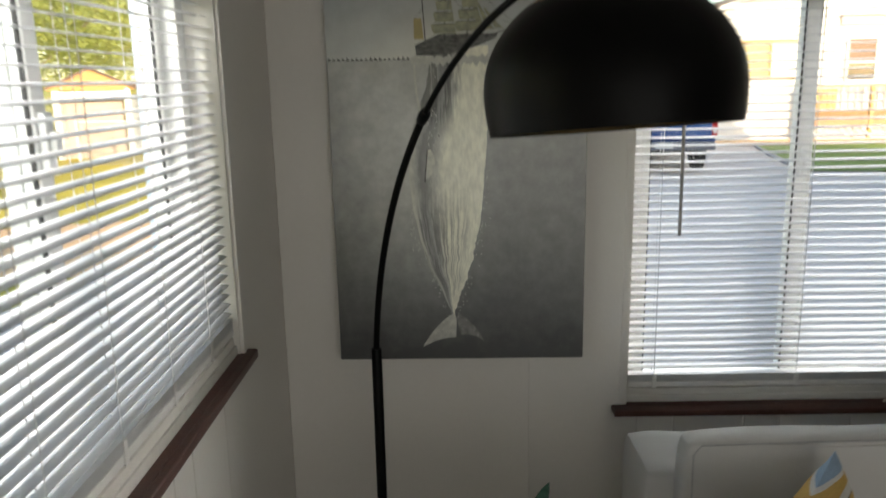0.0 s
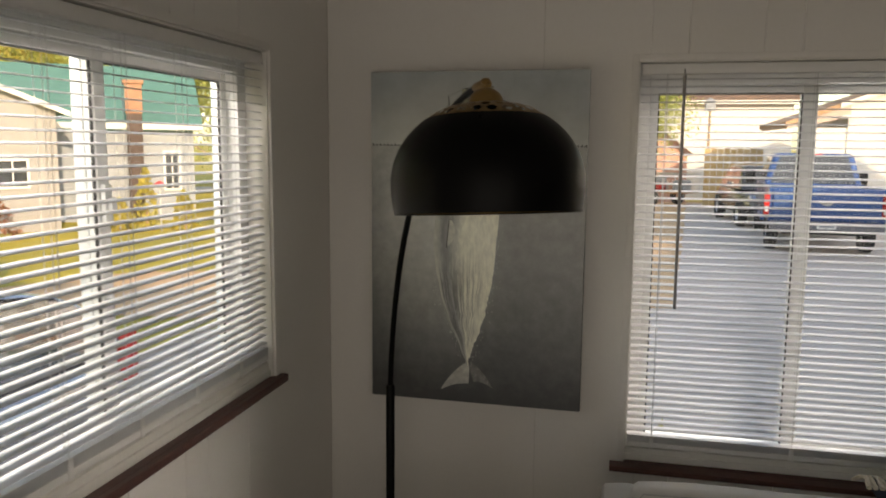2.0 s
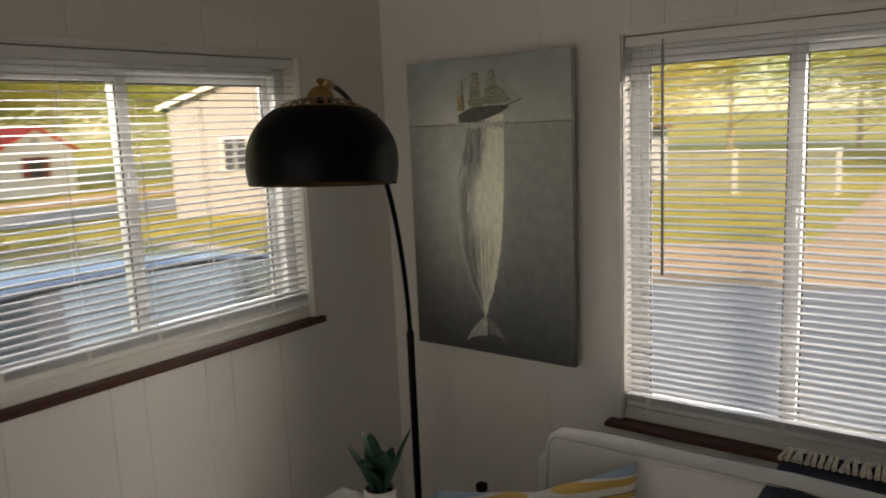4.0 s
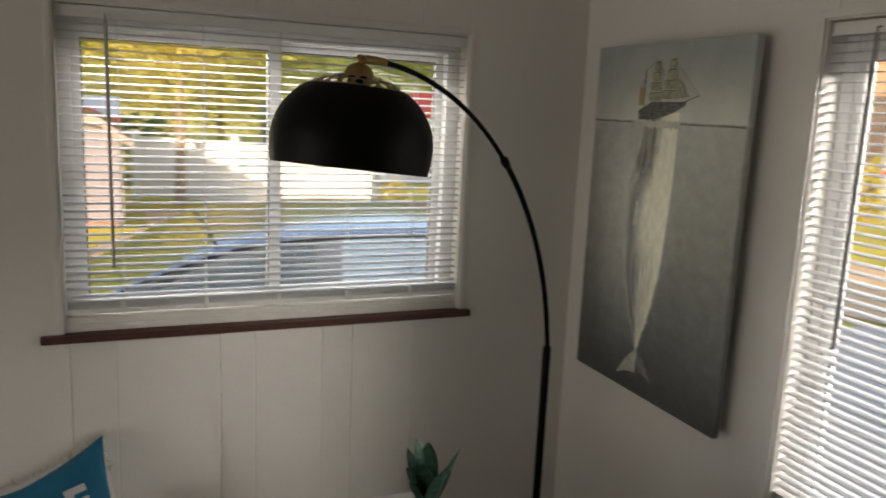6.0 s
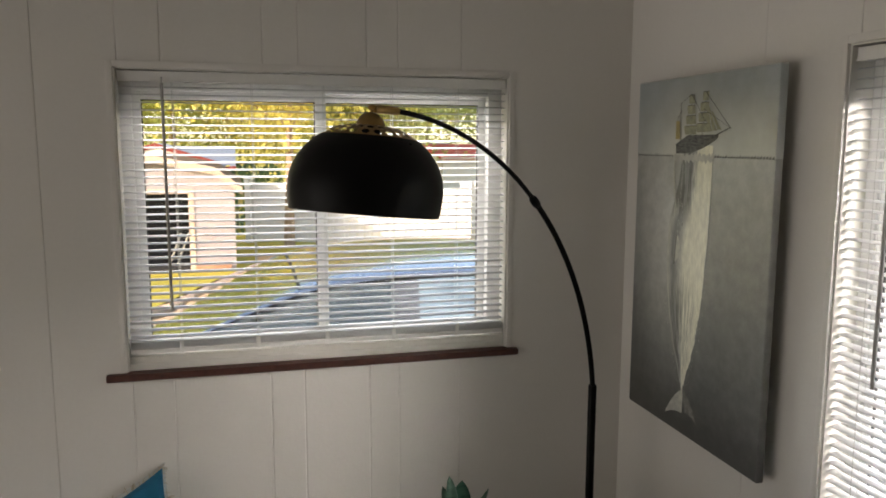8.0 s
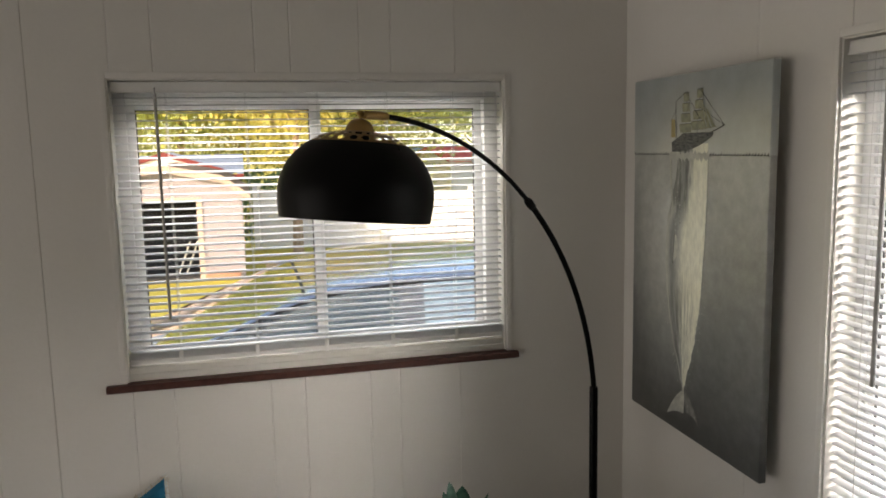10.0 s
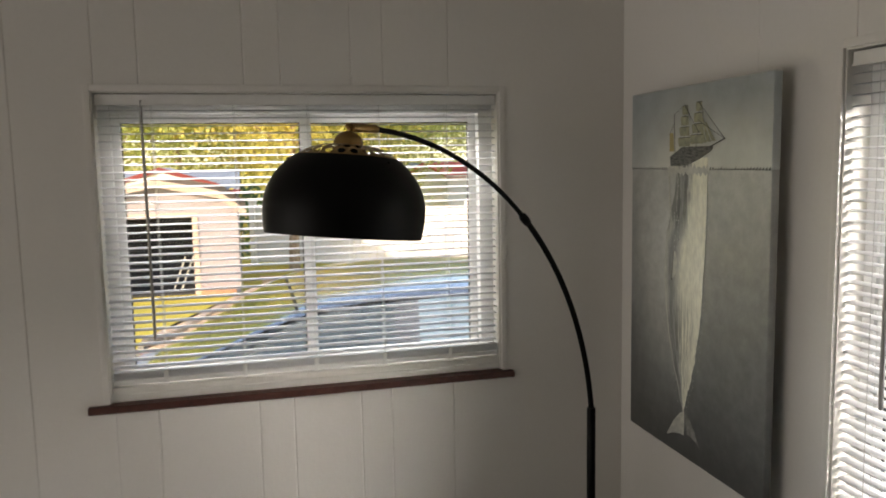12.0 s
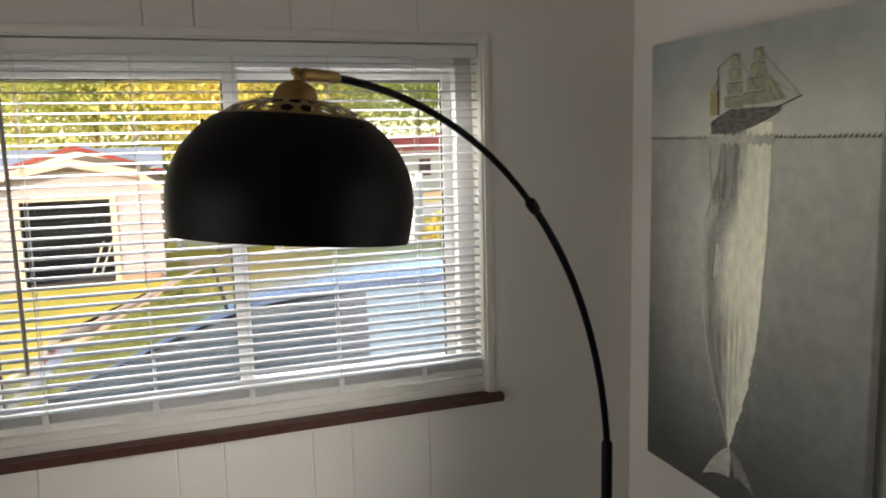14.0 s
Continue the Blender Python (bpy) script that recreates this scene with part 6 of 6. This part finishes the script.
for y0, y1 in zip(lengths, lengths[1:]):
    for a0, a1 in zip(angles, angles[1:]):
        y, a = (y0 + y1) / 2, (a0 + a1) / 2
        side, key = min(a, 180 - a), "cabin"
        far = "_far" if a > 90 else ""
        if side > 47 and -1.60 < y < 1.95:
            key = "windscreen" if y < -0.69 else "seal" if y < -0.672 else "rear_window" if y > 1.515 else "cabin"
        elif 33.5 < side < 35.5 and -1.5 < y < 1.45:
            key = "seal"
        elif 2.5 < side < 33.5 and -1.45 < y < 1.40:
            key = "side_window" + far if y < -0.17 else "pillar" if y < -0.03 else "side_window_mid" + far if y < 0.98 else "cabin" if y < 1.06 else "side_window_rear" + far
        GLAZED[key].append((y0, y1, a0, a1))
for key, cells in GLAZED.items():
    bm, seen = bmesh.new(), {}
    for y0, y1, a0, a1 in cells:
        vs = []
        for y, a in ((y0, a0), (y1, a0), (y1, a1), (y0, a1)):
            if (y, a) not in seen:
                seen[(y, a)] = bm.verts.new(cabin_point(y, a))
            vs.append(seen[(y, a)])
        bm.faces.new(vs)
    bmesh.ops.remove_doubles(bm, verts=bm.verts[:], dist=0.0005)
    bmesh.ops.recalc_face_normals(bm, faces=bm.faces[:])
    if sum((f.normal.z + f.normal.x * f.calc_center_median().x) * f.calc_area() for f in bm.faces) < 0:
        bmesh.ops.reverse_faces(bm, faces=bm.faces[:])
    glass = "window" in key or key == "windscreen"
    # the near middle side window gets the painted reflection
    part("side_window" if key.startswith("side") else key, bm, M_REFLGLASS if key == "side_window_mid" else M_CARGLASS if glass else M_BLACK if key == "seal" else M_PILLAR if key == "pillar" else M_CARPAINT, car, "", 60)
for x, s in ((-0.80, -1), (0.80, 1)):
    for y in (-1.32, 1.32):
        wheel(car, x, y, 0.33, s)
    part("mirror", moved(cushion(0.16, 0.10, 0.12, 0.0, 0.03, 3), pose(s * 0.98, -1.02, 0.93)), M_BLACK, car)
    part("tail_light", moved(cushion(0.10, 0.16, 0.30, 0.0, 0.03, 3), pose(s * 0.80, 1.96, 0.72)), M_RED, car, "red tail light")
    part("headlight", moved(cushion(0.24, 0.16, 0.14, 0.0, 0.03, 3), pose(s * 0.66, -1.98, 0.58)), M_CHROME, car)
    part("door_handle", box(s * 0.90, -0.30, 0.80, s * 0.925, -0.14, 0.825, 0.004), M_CARPAINT, car)
    part("window_trim", tube([(s * 0.845, -1.35, 0.965), (s * 0.855, 0.0, 0.985), (s * 0.845, 1.7, 0.985)], 0.010, 6), M_BLACK, car)
for k in range(2):
    part("wiper", tube([(-0.35 + 0.55 * k, -1.60, 0.985), (-0.05 + 0.55 * k, -1.42, 1.03), (0.15 + 0.5 * k, -1.36, 1.055)], 0.008, 5), M_BLACK, car)
part("bumper", box(-0.7, 2.10, 0.35, 0.7, 2.2, 0.52, 0.04, 3), M_CARPAINT, car)

truck = thing("pickup_truck", pose(4.70, 14.92, land(4.70, 14.92) + 0.02, 0, 0, -6), "blue pickup truck parked on the driveway seen from behind", "truck")
part("bed", join(box(-0.98, -1.8, 0.62, -0.90, 0.35, 1.25, 0.03), box(0.90, -1.8, 0.62, 0.98, 0.35, 1.25, 0.03), box(-0.92, 0.25, 0.62, 0.92, 0.35, 1.25, 0.02), box(-0.92, -1.7, 0.60, 0.92, 0.3, 0.68)), M_TRUCKPAINT, truck)
part("tailgate", join(box(-0.90, -1.84, 0.66, 0.90, -1.76, 1.25, 0.025), box(-0.6, -1.852, 0.80, 0.6, -1.84, 1.08, 0.006)), M_TRUCKPAINT, truck)
part("cab_body", box(-0.98, 0.36, 0.45, 0.98, 2.2, 1.25, 0.06, 3), M_TRUCKPAINT, truck)
greenhouse(truck, 2.55, 0.42, 1.9, 0.55, -0.94, -0.76, 1.20, 1.86, M_TRUCKPAINT, ((0.10, 0.50), (0.53, 0.92)), M_TRUCKGLASS)
part("bonnet", box(-0.95, 2.2, 0.45, 0.95, 3.5, 1.15, 0.08, 3), M_TRUCKPAINT, truck)
part("bumper", box(-0.95, -1.98, 0.48, 0.95, -1.82, 0.64, 0.03, 2), M_BUMPER, truck, "dull grey rear bumper")
part("number_plate", box(-0.16, -1.995, 0.52, 0.16, -1.982, 0.62), M_PLATE, truck)
part("plate_bar", box(-0.12, -2.0, 0.55, 0.12, -1.994, 0.59), M_GREYWALL, truck)
part("badge", moved(lathe([(0, 0), (0.11, 0), (0.10, 0.012), (0, 0.014)], 20), pose(0, -1.853, 0.98, 90, 0, 0) @ Matrix.Diagonal((1, 0.45, 1, 1))), M_CHROME, truck)
part("brake_light", box(-0.16, 0.50, 1.80, 0.16, 0.56, 1.86, 0.01), M_RED, truck, "red high brake light")
for s in (-1, 1):
    tl = part("tail_light", box(s * 0.98 - 0.08, -1.86, 0.74, s * 0.98 + 0.02, -1.78, 1.16, 0.015), M_RED, truck, "red and white tail light")
    part("reverse_lamp", box(s * 0.98 - 0.06, -1.868, 0.80, s * 0.98, -1.858, 0.90), M_PLATE, tl)
    part("mirror", moved(cushion(0.22, 0.12, 0.26, 0.0, 0.03, 3), pose(s * 1.14, 1.75, 1.18)), M_BLACK, truck)
    for y in (-0.85, 2.75):
        wheel(truck, s * 0.84, y, 0.39, s)
part("underbody", box(-0.7, -1.6, 0.38, 0.7, 3.0, 0.62), M_TYRE, truck)
grey_car = thing("grey_car", pose(4.55, 20.0, land(4.55, 20.0) + 0.02, 0, 0, 4), "dark grey car parked in front of the pickup truck", "car")
part("body", ring_loft([(-2.1, 0.60, 0.40, 0.66, 3), (-2.0, 0.76, 0.30, 0.80, 3.5), (-1.2, 0.87, 0.24, 0.94, 4), (0.0, 0.89, 0.22, 0.98, 4), (1.3, 0.88, 0.24, 1.0, 4), (2.0, 0.76, 0.34, 0.92, 3.4), (2.1, 0.6, 0.45, 0.80, 3)]), M_GREYPAINT, grey_car)
greenhouse(grey_car, -1.30, 1.70, -0.55, 1.10, 0.80, 0.62, 0.92, 1.50, M_GREYPAINT, ((0.10, 0.47), (0.50, 0.90)), M_TRUCKGLASS)
for s in (-1, 1):
    part("mirror", moved(cushion(0.18, 0.10, 0.14, 0.0, 0.03, 3), pose(s * 0.99, -0.85, 0.98)), M_GREYPAINT, grey_car)
    part("headlight", moved(cushion(0.28, 0.14, 0.16, 0.0, 0.03, 3), pose(s * 0.64, -1.98, 0.66)), M_CHROME, grey_car)
    for y in (-1.3, 1.3):
        wheel(grey_car, s * 0.80, y, 0.34, s)


# ---- trees ----
def tree_mesh(seed, h, spread_r, leaves, size, trunk_r, low):
    random.seed(seed)
    limbs = []
    def limb(p, d, length, r, depth):
        pts = [p]
        for k in range(5):
            d = (d + Vector((random.gauss(0, 0.12), random.gauss(0, 0.12), 0.05))).normalized()
            pts.append(pts[-1] + d * length / 5)
        limbs.append(tube(pts, lambda f: r * (1 - 0.65 * f), 6))
        tips.append(pts[-1])
        tips.append(pts[3])
        if depth:
            for k in range(3):
                a = random.uniform(0, 2 * math.pi)
                limb(pts[random.choice((2, 3, 4))], (d * 0.6 + Vector((math.cos(a), math.sin(a), 0.45)) * 0.8).normalized(), length * 0.62, r * 0.5, depth - 1)
    tips = []
    trunk = [Vector((0, 0, -0.1)), Vector((0.04, 0, h * 0.15)), Vector((0, 0.06, h * 0.35)), Vector((0.08, 0, h * 0.6)), Vector((0, 0, h * 0.9))]
    limbs.append(tube(trunk, lambda f: trunk_r * (1 - 0.8 * f), 8))
    for k in range(9):
        a = k * 2.4 + random.uniform(-0.3, 0.3)
        f = low + (0.85 - low) * k / 9
        limb(Vector((0, 0, h * f)), Vector((math.cos(a), math.sin(a), 0.5)).normalized(), spread_r * (1.05 - 0.5 * f), trunk_r * 0.22, 1)
    verts, faces = [], []
    for k in range(leaves):
        t = random.choice(tips)
        c = t + Vector((random.gauss(0, 1), random.gauss(0, 1), random.gauss(0, 0.8))) * spread_r * 0.26
        a = Vector((random.gauss(0, 1), random.gauss(0, 1), random.gauss(0, 1))).normalized()
        b = a.orthogonal().normalized()
        b = (b * math.cos(k) + a.cross(b) * math.sin(k))
        s = size * random.uniform(0.6, 1.3)
        i = len(verts)
        verts += [c - a * s, c + b * s * 0.55, c + a * s, c - b * s * 0.55]
        faces.append((i, i + 1, i + 2, i + 3))
    me = bpy.data.meshes.new("crown")
    me.from_pydata([tuple(v) for v in verts], [], faces)
    return mesh_of(join(*limbs), "trunk", M_BARK), me


def tree(x, y, meshes, material, label, turn, scale):
    t = thing("tree", pose(x, y, land(x, y), 0, 0, turn), label, "tree", "trees round the houses")
    trunk, crown = meshes
    part("trunk", trunk, M_BARK, t)
    c = crown.copy()
    c.materials.clear()
    c.materials.append(material)
    part("crown", c, material, t, "yellowing leaves" if material is M_LEAF_Y else "")
    t.scale = (scale, scale, scale)
    return t


SMALL = tree_mesh(3, 5.4, 2.1, 12000, 0.07, 0.13, 0.36)
TALL = tree_mesh(5, 13, 5.0, 24000, 0.11, 0.17, 0.12)
WIDE = tree_mesh(8, 10, 5.4, 24000, 0.11, 0.18, 0.10)
tree(-14.25, -0.11, SMALL, M_LEAF_Y, "young tree with yellow autumn leaves before the fence", 20, 1.0)
tree(1.3, 24.0, SMALL, M_LEAF_G, "young yellow-green tree beside the driveway", 130, 0.75)
random.seed(21)
for k, (az, dist, kind, material, sc) in enumerate((
        (103, 34, TALL, M_LEAF_G, 1.0), (98, 30, WIDE, M_LEAF_G, 0.9), (94, 38, TALL, M_LEAF_G, 1.0), (90, 46, WIDE, M_LEAF_G, 1.1), (86, 32, WIDE, M_LEAF_Y, 0.8), (83, 40, TALL, M_LEAF_G, 1.0), (79, 36, WIDE, M_LEAF_G, 0.9),
        (76, 56, TALL, M_LEAF_G, 1.2), (72, 62, WIDE, M_LEAF_G, 1.3), (68, 66, TALL, M_LEAF_G, 1.2), (64, 62, WIDE, M_LEAF_Y, 1.2), (60, 58, TALL, M_LEAF_G, 1.2), (56, 52, WIDE, M_LEAF_G, 1.1), (107, 46, WIDE, M_LEAF_D, 1.2), (112, 40, TALL, M_LEAF_G, 1.0),
        (46, 44, TALL, M_LEAF_G, 1.0), (41, 42, WIDE, M_LEAF_Y, 1.0), (36, 38, TALL, M_LEAF_G, 0.9), (31, 40, WIDE, M_LEAF_G, 1.0), (27, 44, TALL, M_LEAF_G, 0.9), (22, 48, WIDE, M_LEAF_Y, 0.9), (17, 52, TALL, M_LEAF_G, 0.9), (4, 44, WIDE, M_LEAF_Y, 0.75), (-2, 50, TALL, M_LEAF_G, 0.8), (9, 56, WIDE, M_LEAF_G, 0.9))):
    a = radians(az)
    x, y = 1.8 - dist * math.sin(a), -1.3 + dist * math.cos(a)
    tree(x, y, kind, material, {"leaves_yellow": "broad tree with yellow-green autumn crown", "leaves_green": "tall leafy green tree behind the houses", "leaves_dark": "dense dark green tree behind the houses"}[material.name], random.uniform(0, 360), sc * random.uniform(0.9, 1.1))
for k, (az, dist) in enumerate(((88.6, 19.5), (87.2, 20.5), (89.6, 21.5))):
    a = radians(az)
    bush(1.8 - dist * math.sin(a), -1.3 + dist * math.cos(a), 1.7, 0.9, 70 + k, M_LEAF_D, "dark green hedge bush beside the shed")
bush(-13.2, 4.1, 0.55, 0.5, 90, M_LEAF_Y, "low yellow-green shrub at the fence end")

# ---- small pieces of the walls, last ----
panelling(wall_west, GROOVES_W, WIN_W)
panelling(wall_north, GROOVES_N, WIN_N)
